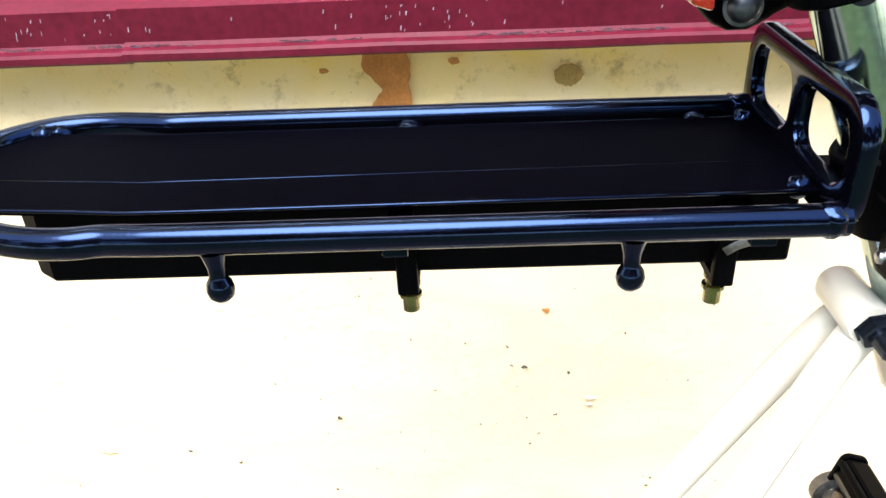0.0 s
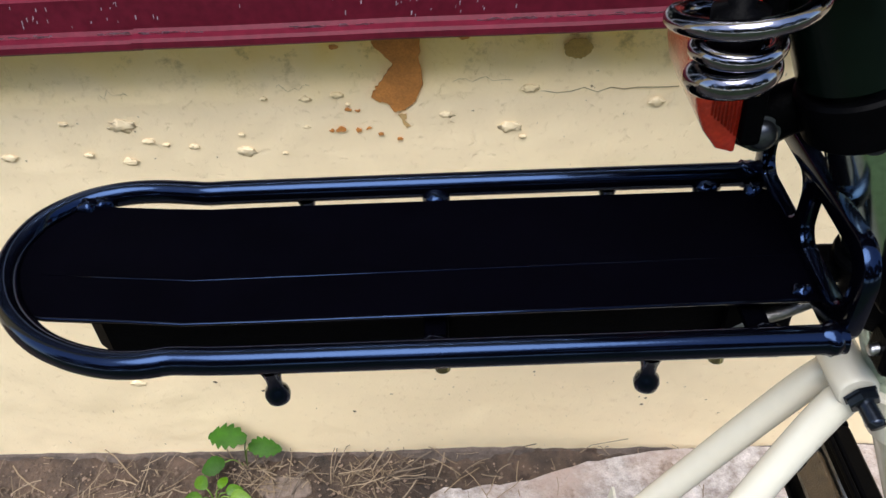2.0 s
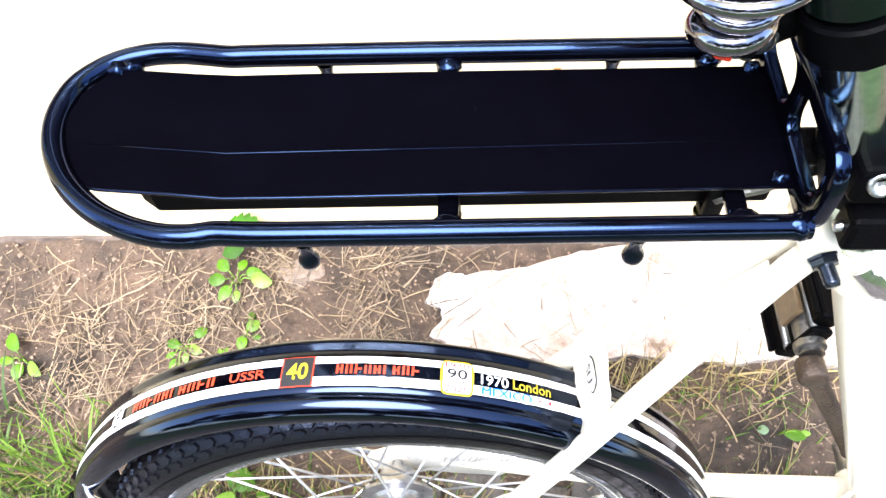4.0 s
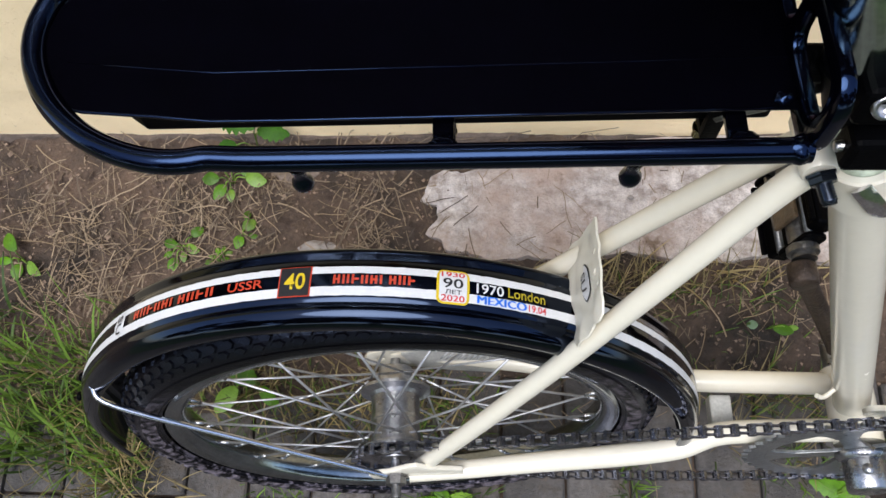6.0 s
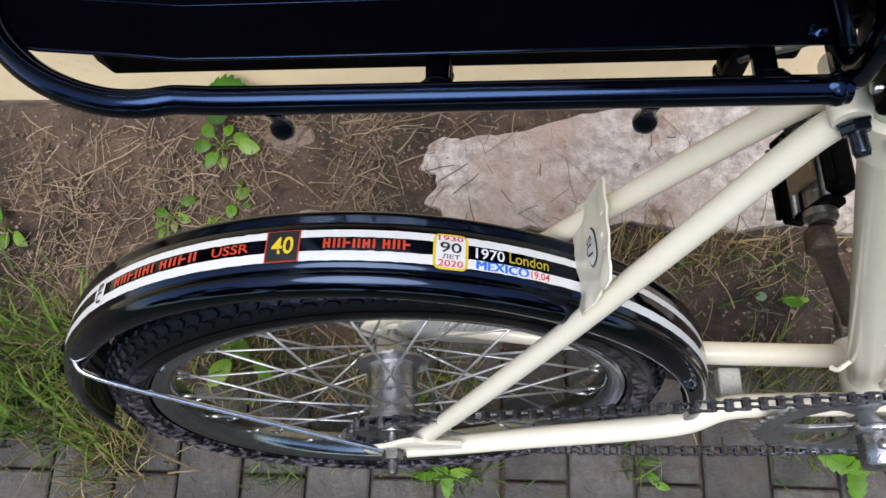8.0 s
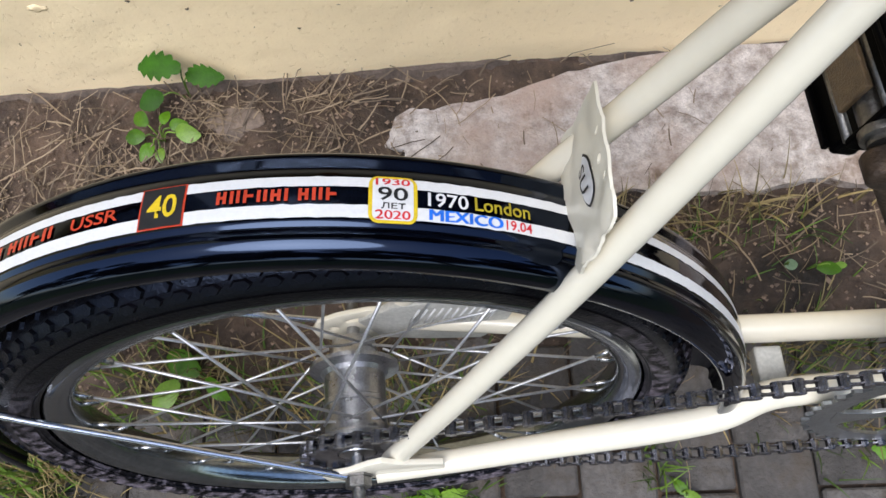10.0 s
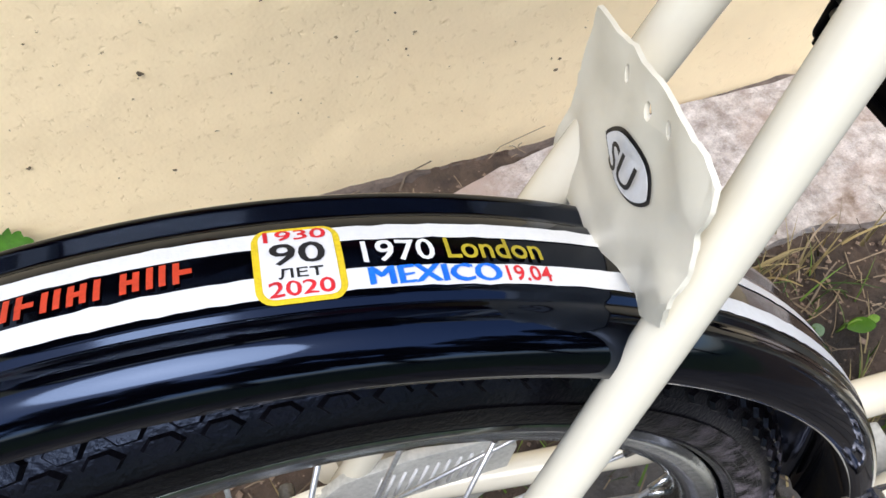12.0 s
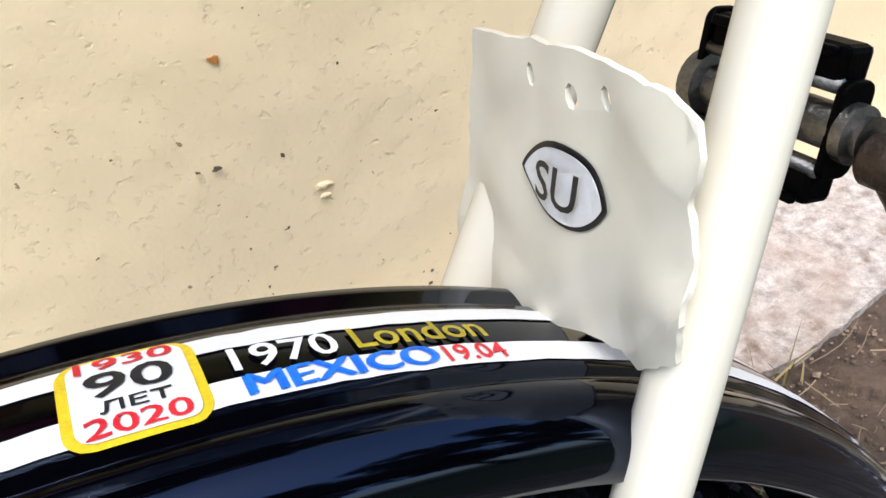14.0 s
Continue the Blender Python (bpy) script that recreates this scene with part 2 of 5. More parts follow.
def fix_sharp(ob, degrees=35):
    """Smooth shading with sharp edges kept."""
    bm = bmesh.new()
    bm.from_mesh(ob.data)
    for e in bm.edges:
        if len(e.link_faces) == 2 and e.calc_face_angle() > radians(degrees):
            e.smooth = False
    bm.to_mesh(ob.data)
    bm.free()
    return ob


# ---- the setting ----
WALL_Y = 0.408
def build_wall():
    # plastered plinth wall, its face gently uneven
    bm = bmesh.new()
    x0, x1, z0, z1 = -3.0, 3.6, -0.15, 0.70
    xs = [x0, -2.0, -1.2] + [round(-0.7 + 0.007 * i, 4) for i in range(201)] + [1.0, 1.6, 2.5, x1]
    zs = [z0, 0.0] + [round(0.04 + 0.0066 * i, 4) for i in range(100)] + [z1]
    nx, nz = len(xs) - 1, len(zs) - 1
    grid = {}
    for i, x in enumerate(xs):
        for j, z in enumerate(zs):
            y = WALL_Y + 0.003 * noise.noise(Vector((x * 4, z * 4, 0))) + 0.0012 * noise.noise(Vector((x * 19, z * 19, 3))) + 0.0006 * noise.noise(Vector((x * 55, z * 55, 8)))
            # the upper course stands a little back behind a ragged step
            step = 0.597 + 0.0035 * noise.noise(Vector((x * 22, 0, 5))) + 0.002 * noise.noise(Vector((x * 70, 0, 6)))
            if z > step:
                y += 0.004 * min(1, (z - step) / 0.006)
            # rough trowelled lumps just under it
            if 0.52 < z < step:
                y -= 0.0016 * max(0, noise.noise(Vector((x * 45, z * 60, 12))))
            grid[i, j] = bm.verts.new((x, y, z))
    for i in range(nx):
        for j in range(nz):
            bm.faces.new((grid[i, j], grid[i + 1, j], grid[i + 1, j + 1], grid[i, j + 1]))
    back = {}
    for i in (0, nx):
        for j in (0, nz):
            back[i, j] = bm.verts.new((x0 + (x1 - x0) * i / nx, WALL_Y + 0.35, z0 + (z1 - z0) * j / nz))
    bm.faces.new((back[0, 0], back[0, nz], back[nx, nz], back[nx, 0]))
    bm.faces.new([grid[i, nz] for i in range(nx + 1)] + [back[nx, nz], back[0, nz]])
    bm.faces.new([grid[0, j] for j in range(nz + 1)] + [back[0, nz], back[0, 0]])
    bm.faces.new([grid[nx, j] for j in range(nz + 1)] + [back[nx, nz], back[nx, 0]])
    bmesh.ops.recalc_face_normals(bm, faces=bm.faces)
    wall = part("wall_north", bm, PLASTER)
    tagged(wall, "pale yellow plastered plinth wall with flaked paint", "wall", kind="structure")
    for name, x in (("wall_north_west", -4.85), ("wall_north_east", 5.45)):
        tagged(part(name, box((3.7, 0.35, 0.85), (x, WALL_Y + 0.175, 0.275), 0.004), PLASTER, smooth=False), "pale yellow plastered plinth wall", "wall", kind="structure")
    # house wall above, with a dark window over the sill
    y = WALL_Y + 0.225
    for name, size, centre in (("wall_upper_west", (5.5, 0.25, 1.5), (-4.25, y, 1.45)), ("wall_upper_east", (5.3, 0.25, 1.5), (4.65, y, 1.45)), ("wall_upper_top", (14.0, 0.25, 4.1), (0.3, y, 4.25))):
        tagged(part(name, box(size, centre, 0.004), PLASTER, smooth=False), "pale yellow plastered house wall above the sill", "wall", kind="structure")
    room = bmesh.new()
    for size, centre in (((3.8, 0.02, 1.6), (0.25, WALL_Y + 1.6, 1.45)), ((3.8, 1.3, 0.02), (0.25, WALL_Y + 0.98, 0.69)), ((3.8, 1.3, 0.02), (0.25, WALL_Y + 0.98, 2.22)), ((0.02, 1.3, 1.6), (-1.62, WALL_Y + 0.98, 1.45)), ((0.02, 1.3, 1.6), (2.12, WALL_Y + 0.98, 1.45))):
        me = bpy.data.meshes.new("side")
        s = box(size, centre)
        s.to_mesh(me)
        s.free()
        room.from_mesh(me)
        bpy.data.meshes.remove(me)
    tagged(part("room_inside", room, material("dim_room", (0.05, 0.05, 0.055), 0.9, 0, 3, 0.7), smooth=False), "dim room behind the window panes", "room", kind="structure")
    win = tagged(new("window_1"), "white framed window with dark panes over the sill", "window", kind="structure")
    white = material("window_white", (0.75, 0.75, 0.73), 0.4, 0, 20, 0.9, 0.05, 200, fine_mix=0.1)
    for size, centre in (((3.5, 0.06, 0.07), (0.25, WALL_Y + 0.17, 0.762)), ((3.5, 0.06, 0.07), (0.25, WALL_Y + 0.17, 2.165)), *(((0.07, 0.06, 1.33), (x, WALL_Y + 0.17, 1.463)) for x in (-1.465, -0.32, 0.82, 1.965))):
        part("window_frame", box(size, centre, 0.004), white, win, smooth=False)
    glass = material("window_glass", (0.9, 0.95, 0.95), 0.02)
    glass.node_tree.nodes["Principled BSDF"].inputs["Transmission Weight"].default_value = 1.0
    for x in (-0.8925, 0.25, 1.3925):
        part("pane", box((1.075, 0.006, 1.33), (x, WALL_Y + 0.175, 1.463)), glass, win, smooth=False)


def plaster():
    m = material("yellow_plaster", (0.97, 0.775, 0.490), 0.85, 0, 6, 0.97, 0.16, 300, fine_mix=0.08)
    n, l = m.node_tree.nodes, m.node_tree.links
    b = n["Principled BSDF"]
    co = n.new("ShaderNodeTexCoord")
    src = b.inputs["Base Color"].links[0].from_socket

    def blotch(scale, lo, hi, color, prev, stretch=(1, 1, 1), offset=(0, 0, 0), fac=1.0):
        mp = n.new("ShaderNodeMapping")
        mp.inputs["Scale"].default_value, mp.inputs["Location"].default_value = stretch, offset
        l.new(co.outputs["Object"], mp.inputs["Vector"])
        t = n.new("ShaderNodeTexNoise")
        t.inputs["Scale"].default_value, t.inputs["Detail"].default_value = scale, 6
        l.new(mp.outputs[0], t.inputs["Vector"])
        mr = n.new("ShaderNodeMapRange")
        mr.inputs[1].default_value, mr.inputs[2].default_value, mr.inputs[4].default_value = lo, hi, fac
        l.new(t.outputs[0], mr.inputs[0])
        mx = n.new("ShaderNodeMix")
        mx.data_type = "RGBA"
        l.new(mr.outputs[0], mx.inputs[0])
        l.new(prev, mx.inputs[6])
        mx.inputs[7].default_value = (*color, 1)
        return mx.outputs[2]

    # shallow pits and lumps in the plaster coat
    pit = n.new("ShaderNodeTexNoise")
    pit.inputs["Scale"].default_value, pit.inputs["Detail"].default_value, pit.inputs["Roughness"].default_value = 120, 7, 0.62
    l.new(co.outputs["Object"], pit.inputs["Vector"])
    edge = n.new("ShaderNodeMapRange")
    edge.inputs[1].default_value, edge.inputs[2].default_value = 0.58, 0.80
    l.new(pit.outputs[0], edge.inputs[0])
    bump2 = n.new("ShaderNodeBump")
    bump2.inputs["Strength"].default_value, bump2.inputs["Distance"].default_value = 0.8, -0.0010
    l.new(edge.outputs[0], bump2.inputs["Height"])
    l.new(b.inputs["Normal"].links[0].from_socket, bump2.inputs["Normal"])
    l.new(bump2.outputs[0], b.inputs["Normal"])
    # the sill's shade put into the paint: deeper, mottled yellow close below it
    sep, near, wob, mul, mx = n.new("ShaderNodeSeparateXYZ"), n.new("ShaderNodeMapRange"), n.new("ShaderNodeTexNoise"), n.new("ShaderNodeMath"), n.new("ShaderNodeMix")
    l.new(co.outputs["Object"], sep.inputs[0])
    l.new(sep.outputs[2], near.inputs[0])
    near.inputs[1].default_value, near.inputs[2].default_value, near.inputs[4].default_value = 0.580, 0.640, 1.5
    wob.inputs["Scale"].default_value, wob.inputs["Detail"].default_value = 22, 8
    l.new(co.outputs["Object"], wob.inputs["Vector"])
    mul.operation = "MULTIPLY"
    l.new(near.outputs[0], mul.inputs[0])
    l.new(wob.outputs[0], mul.inputs[1])
    mx.data_type = "RGBA"
    l.new(mul.outputs[0], mx.inputs[0])
    l.new(src, mx.inputs[6])
    mx.inputs[7].default_value = (0.94, 0.66, 0.16, 1)
    src = mx.outputs[2]
    # brown weathering where the paint has gone thin, only on the upper course
    top, rust, both, mx2 = n.new("ShaderNodeMapRange"), n.new("ShaderNodeTexNoise"), n.new("ShaderNodeMath"), n.new("ShaderNodeMix")
    l.new(sep.outputs[2], top.inputs[0])
    top.inputs[1].default_value, top.inputs[2].default_value = 0.585, 0.632
    rust.inputs["Scale"].default_value, rust.inputs["Detail"].default_value, rust.inputs["Roughness"].default_value = 34, 12, 0.72
    l.new(co.outputs["Object"], rust.inputs["Vector"])
    hard = n.new("ShaderNodeMapRange")
    hard.inputs[1].default_value, hard.inputs[2].default_value, hard.inputs[4].default_value = 0.545, 0.66, 0.85
    l.new(rust.outputs[0], hard.inputs[0])
    both.operation = "MULTIPLY"
    l.new(top.outputs[0], both.inputs[0])
    l.new(hard.outputs[0], both.inputs[1])
    mx2.data_type = "RGBA"
    l.new(both.outputs[0], mx2.inputs[0])
    l.new(src, mx2.inputs[6])
    mx2.inputs[7].default_value = (0.33, 0.19, 0.05, 1)
    src = mx2.outputs[2]
    src = blotch(3.0, 0.45, 0.75, (0.88, 0.70, 0.42), src, fac=0.5)
    src = blotch(150, 0.715, 0.74, (0.34, 0.25, 0.14), src)
    src = blotch(42, 0.76, 0.79, (0.60, 0.30, 0.09), src, offset=(3, 1, 2))
    l.new(src, b.inputs["Base Color"])
    return m


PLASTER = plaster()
build_wall()


def build_sill():
    # folded sheet-metal sill: sloping top, drip face, rolled hem
    def run(x0, x1, lift, name):
        prof = [(WALL_Y + 0.12, 0.728), (WALL_Y - 0.027, 0.6965), (WALL_Y - 0.029, 0.6955), (WALL_Y - 0.0285, 0.6715), (WALL_Y - 0.031, 0.6690), (WALL_Y - 0.0375, 0.6685),
                (WALL_Y - 0.0395, 0.6665), (WALL_Y - 0.0395, 0.6620), (WALL_Y - 0.0375, 0.6598), (WALL_Y - 0.029, 0.6598), (WALL_Y - 0.025, 0.664), (WALL_Y - 0.0255, 0.692), (WALL_Y + 0.12, 0.724)]
        bm = bmesh.new()
        rings = []
        steps = 60
        for i in range(steps + 1):
            x = x0 + (x1 - x0) * i / steps
            w = 0.0006 * noise.noise(Vector((x * 9, 0, lift * 100)))
            rings.append([bm.verts.new((x, y - lift + w, z + lift + w)) for y, z in prof])
        for a, b in zip(rings, rings[1:]):
            for k in range(len(prof)):
                bm.faces.new((a[k], b[k], b[(k + 1) % len(prof)], a[(k + 1) % len(prof)]))
        bm.faces.new(rings[0])
        bm.faces.new(rings[-1][::-1])
        bmesh.ops.recalc_face_normals(bm, faces=bm.faces)
        ob = fix_sharp(part(name, bm, MAROON), 25)
        return tagged(ob, "maroon painted sheet metal sill with a rolled drip edge", "sill", group="sill sheets", kind="structure")

    run(-3.0, -0.135, 0.0, "sill_1")
    run(-0.14, 3.6, 0.0014, "sill_2")


build_sill()


def ground_height(x, y):
    """Earth strip by the wall, falling to the paving."""
    k = min(1, max(0, (x + 0.25) / 0.35))
    edge = 0.02 + 0.06 * k * k * (3 - 2 * k)
    s = min(1, max(0, (y - edge) / 0.10))
    s = s * s * (3 - 2 * s)
    return -0.012 + 0.066 * s


def build_ground():
    bm = bmesh.new()
    xs = sorted(set([-300, -60, -12, -4, -2] + [round(-1.2 + 0.02 * i, 3) for i in range(31)] + [round(-0.6 + 0.006 * i, 3) for i in range(209)] + [round(0.66 + 0.02 * i, 3) for i in range(38)] + [2, 4, 12, 60, 300]))
    ys = sorted(set([-300, -60, -12, -4, -2, -1.2, -0.8, -0.6] + [round(-0.5 + 0.02 * i, 3) for i in range(25)] + [round(0.006 * i, 3) for i in range(71)] + [0.5]))
    grid = {}
    for i, x in enumerate(xs):
        for j, y in enumerate(ys):
            z = ground_height(x, y)
            if abs(x) < 2 and -0.1 < y < 0.5:
                k = min(1, max(0, (y - 0.0) / 0.1))
                z += k * (0.007 * noise.noise(Vector((x * 9, y * 9, 1))) + 0.006 * noise.noise(Vector((x * 30, y * 30, 7))) + 0.0045 * max(-0.3, noise.noise(Vector((x * 75, y * 75, 3)))) + 0.0022 * noise.noise(Vector((x * 140, y * 140, 6))))
            grid[i, j] = bm.verts.new((x, y, z))
    for i in range(len(xs) - 1):
        for j in range(len(ys) - 1):
            bm.faces.new((grid[i, j], grid[i + 1, j], grid[i + 1, j + 1], grid[i, j + 1]))
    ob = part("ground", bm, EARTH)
    tagged(ob, "bare brown earth strip along the wall foot", "ground", kind="structure")


build_ground()


def darken_unseen_yard():
    # unseen yard ground coloured dark green so the gloss reflects less of it
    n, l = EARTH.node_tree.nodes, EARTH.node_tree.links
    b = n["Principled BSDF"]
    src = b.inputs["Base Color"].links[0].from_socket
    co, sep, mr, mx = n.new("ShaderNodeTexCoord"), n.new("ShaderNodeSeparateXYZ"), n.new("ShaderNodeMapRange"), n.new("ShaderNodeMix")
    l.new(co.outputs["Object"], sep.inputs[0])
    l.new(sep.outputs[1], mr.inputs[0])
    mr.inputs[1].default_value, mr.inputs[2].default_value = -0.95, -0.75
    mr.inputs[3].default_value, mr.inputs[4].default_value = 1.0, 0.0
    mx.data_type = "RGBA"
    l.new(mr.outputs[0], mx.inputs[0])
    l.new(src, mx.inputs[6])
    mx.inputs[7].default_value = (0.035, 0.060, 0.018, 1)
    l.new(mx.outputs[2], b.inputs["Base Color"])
    # clods
    t, bn = n.new("ShaderNodeTexNoise"), n.new("ShaderNodeBump")
    t.inputs["Scale"].default_value, t.inputs["Detail"].default_value, t.inputs["Roughness"].default_value = 42, 9, 0.65
    l.new(co.outputs["Object"], t.inputs["Vector"])
    bn.inputs["Strength"].default_value, bn.inputs["Distance"].default_value = 1.0, 0.010
    l.new(t.outputs[0], bn.inputs["Height"])
    l.new(b.inputs["Normal"].links[0].from_socket, bn.inputs["Normal"])
    l.new(bn.outputs[0], b.inputs["Normal"])


darken_unseen_yard()


def build_concrete():
    # broken patch of pale concrete against the wall foot
    pts = []
    edge = [(0.022, 0.315), (0.029, 0.342), (0.046, 0.352), (0.066, 0.349), (0.095, 0.356), (0.150, 0.362), (0.22, 0.385), (0.30, 0.400), (0.40, 0.403), (0.75, 0.403), (1.3, 0.40), (1.3, 0.27), (0.75, 0.252), (0.626, 0.240), (0.574, 0.235), (0.529, 0.229), (0.46, 0.243), (0.408, 0.232), (0.34, 0.235), (0.27, 0.240), (0.20, 0.230), (0.153, 0.236), (0.104, 0.228), (0.078, 0.242), (0.054, 0.246), (0.025, 0.265), (0.040, 0.286), (0.038, 0.300)]
    for a, b in zip(edge, edge[1:] + edge[:1]):
        for k in range(5):
            t = k / 5
            x, y = a[0] + (b[0] - a[0]) * t, a[1] + (b[1] - a[1]) * t
            w = 0.006 * noise.noise(Vector((x * 60, y * 60, 2))) + 0.004 * noise.noise(Vector((x * 150, y * 150, 9)))
            pts.append((x + w, y + w * 0.7))
    bm = slab(pts, [], 0.034, pose(0, 0, 0.030))
    bmesh.ops.subdivide_edges(bm, edges=[e for e in bm.edges if e.calc_length() > 0.03], cuts=3, use_grid_fill=True)
    for v in bm.verts:
        if v.co.z > 0.05:
            v.co.z += 0.006 * noise.noise(Vector((v.co.x * 25, v.co.y * 25, 4)))
    ob = fix_sharp(part("concrete_patch", bm, CONCRETE), 50)
    tagged(ob, "broken pale pinkish concrete patch at the wall foot", "concrete", kind="structure")


build_concrete()

# ---- the bicycle: leans towards the wall on its stand ----
bike = new("bicycle")
bike.matrix_world = pose(0, -0.008, 0, -7.5, 0, 0)
tagged(bike, "cream small-wheeled bicycle with black rack, parked by the wall", "bicycle")


def on_bike(name, bm, mat, label="", smooth=True, sharp=35):
    ob = part(name, bm, mat, bike, label, smooth)
    return fix_sharp(ob, sharp) if smooth else ob


# frame tubes
BB = Vector((0.434, 0, 0.262))
SEAT_TOP = Vector((0.282, 0, 0.655))
down = (BB - SEAT_TOP).normalized()
seat_tube = on_bike("seat_tube", tube([SEAT_TOP - down * 0.012, SEAT_TOP, BB], [0.0165, 0.0155, 0.0155], 28), CREAM)
for sgn, stay, low in (
        (-1, [(0.260, -0.0075, 0.668), (0.2480, -0.0060, 0.652), (0.2075, -0.0180, 0.572), (0.1540, -0.0330, 0.462), (0.1000, -0.0475, 0.360), (0.0455, -0.0600, 0.256)],
         [(0.034, -0.066, 0.247), (0.090, -0.060, 0.246), (0.152, -0.0530, 0.247), (0.220, -0.0465, 0.250), (0.275, -0.0400, 0.257), (0.311, -0.0280, 0.262), (0.359, -0.0243, 0.262), (0.425, -0.022, 0.262)]),
        (1, [(0.262, 0.012, 0.664), (0.244, 0.0165, 0.640), (0.178, 0.032, 0.513), (0.141, 0.039, 0.444), (0.040, 0.050, 0.256)],
         [(0.034, 0.050, 0.250), (0.127, 0.041, 0.250), (0.22, 0.030, 0.255), (0.270, 0.024, 0.260), (0.307, 0.0215, 0.262), (0.425, 0.0205, 0.262)])):
    line = smooth_line(stay, 6)
    on_bike("seat_stay", tube(line, [0.0064] * 3 + [0.0074] * (len(line) - 3), 18), CREAM)
    line = smooth_line(low, 6)
    on_bike("chain_stay", tube(line, [0.0078 + 0.0026 * min(1, i / 20) for i in range(len(line))], 18), CREAM)
on_bike("bottom_bracket", lathe([(0, -0.034), (0.021, -0.034), (0.021, 0.034), (0, 0.034)], BB, (0, 1, 0), 28), CREAM)
on_bike("seat_post", tube([SEAT_TOP - down * 0.01, SEAT_TOP - down * 0.13, SEAT_TOP - down * 0.30], 0.0135, 28), GREENCAST, "chromed seat post")

# wheel
# the wheel sits a little askew in the frame
AX = Vector((0, 0, 0))
WHEEL_M = bike.matrix_basis.inverted() @ Matrix.Translation((0.0195, 0.010, 0.2568)) @ pose(0, 0, 0, -9.85) @ pose(0, 0, 0, 0, 0, 3.79)
AXLE = WHEEL_M.translation


def in_wheel(ob):
    ob.matrix_basis = WHEEL_M
    return ob


TYRE_R = 0.2179
tyre_prof = []
for k in range(25):
    a = radians(-128 + 256 * k / 24)
    tyre_prof.append((TYRE_R + 0.0205 * math.cos(a), 0.0205 * math.sin(a)))
HUBSTEEL = material("hub_steel", (0.56, 0.56, 0.58), 0.30, 1.0, 60, 0.6, 0.2, 500)
hub_prof = [(0, -0.056), (0.0048, -0.056), (0.0048, -0.042), (0.013, -0.040), (0.015, -0.034), (0.032, -0.0335), (0.032, -0.0305), (0.0245, -0.029), (0.0225, -0.026), (0.0222, -0.006), (0.0232, -0.005), (0.0232, -0.002), (0.0222, -0.001), (0.0225, 0.017), (0.0250, 0.020), (0.033, 0.0225), (0.033, 0.0255), (0.020, 0.027), (0.016, 0.046), (0.0048, 0.048), (0.0048, 0.064), (0, 0.064)]
hub = on_bike("rear_hub", lathe(hub_prof, AX, (0, 1, 0), 40), HUBSTEEL, "dull steel coaster hub")
fix_sharp(in_wheel(hub), 30)
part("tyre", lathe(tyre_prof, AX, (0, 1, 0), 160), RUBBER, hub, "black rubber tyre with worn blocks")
rim_prof = [(0.2050, -0.0140), (0.2030, -0.0160), (0.2005, -0.0164), (0.1985, -0.0155), (0.1958, -0.0150), (0.1905, -0.0132), (0.1872, -0.0085), (0.1862, 0.0), (0.1872, 0.0085), (0.1905, 0.0132), (0.1958, 0.0150), (0.1985, 0.0155), (0.2005, 0.0164), (0.2030, 0.0160), (0.2050, 0.0140)]
part("rim", lathe(rim_prof, AX, (0, 1, 0), 120), RIMCHROME, hub, "chromed steel rim")
for k in range(36):
    side = -1 if k % 2 else 1
    a_rim = 2 * math.pi * (k + 0.5) / 36
    a_hub = a_rim + (1 if (k // 2) % 2 else -1) * radians(62)
    p0 = AX + Vector((0.0265 * math.sin(a_hub), 0.005 + side * 0.0275, 0.0265 * math.cos(a_hub)))
    p1 = AX + Vector((0.189 * math.sin(a_rim), side * 0.002, 0.189 * math.cos(a_rim)))
    sp = part("spoke", tube([p0, p0.lerp(p1, 0.93)], 0.0011, 6), SPOKE, hub)
    part("nipple", tube([p0.lerp(p1, 0.925), p1], 0.0019, 6), STEEL, sp)

# mudguard
FC, FR = Vector((0, 0, 0)), 0.2703
GUARD_M = bike.matrix_basis.inverted() @ pose(0.0201, 0.0122, 0.2533, -10.3)
# rounded shoulder on the chain side, beaded edge on the wall side
SHOULDER = [(-0.0165 - 0.0120 * math.sin(radians(q)), -0.0138 + 0.0120 * math.cos(radians(q))) for q in range(90, -1, -10)]
GUARD_PROF = [(-0.0286, -0.0165), *SHOULDER, (-0.0155, -0.0021), (-0.0145, -0.0020), (-0.0135, -0.0009), (-0.009, -0.0004), (0, 0.0), (0.009, -0.0004), (0.0135, -0.0009), (0.0150, -0.0020), (0.0165, -0.0020), (0.0200, -0.0008), (0.0225, -0.0007), (0.0245, -0.0024), (0.0260, -0.0065), (0.0267, -0.0140), (0.0268, -0.0230)]


def guard_swell(phi):
    """The rear end of the mudguard stands further off the tyre."""
    return 0.020 * max(0.0, (-52 - phi) / 48) ** 1.4


def guard_point(phi, y, lift=0.0):
    """A place on the mudguard: angle from the top (degrees, to the front), offset across it."""
    yy = max(-0.0280, min(0.0262, y))
    prof = GUARD_PROF
    dz = 0.0
    for (ya, za), (yb, zb) in zip(prof, prof[1:]):
        if ya <= yy <= yb and yb > ya:
            dz = za + (zb - za) * (yy - ya) / (yb - ya)
            break
    r = FR + dz + lift + guard_swell(phi)
    a = radians(phi)
    return FC + Vector((r * math.sin(a), yy, r * math.cos(a)))


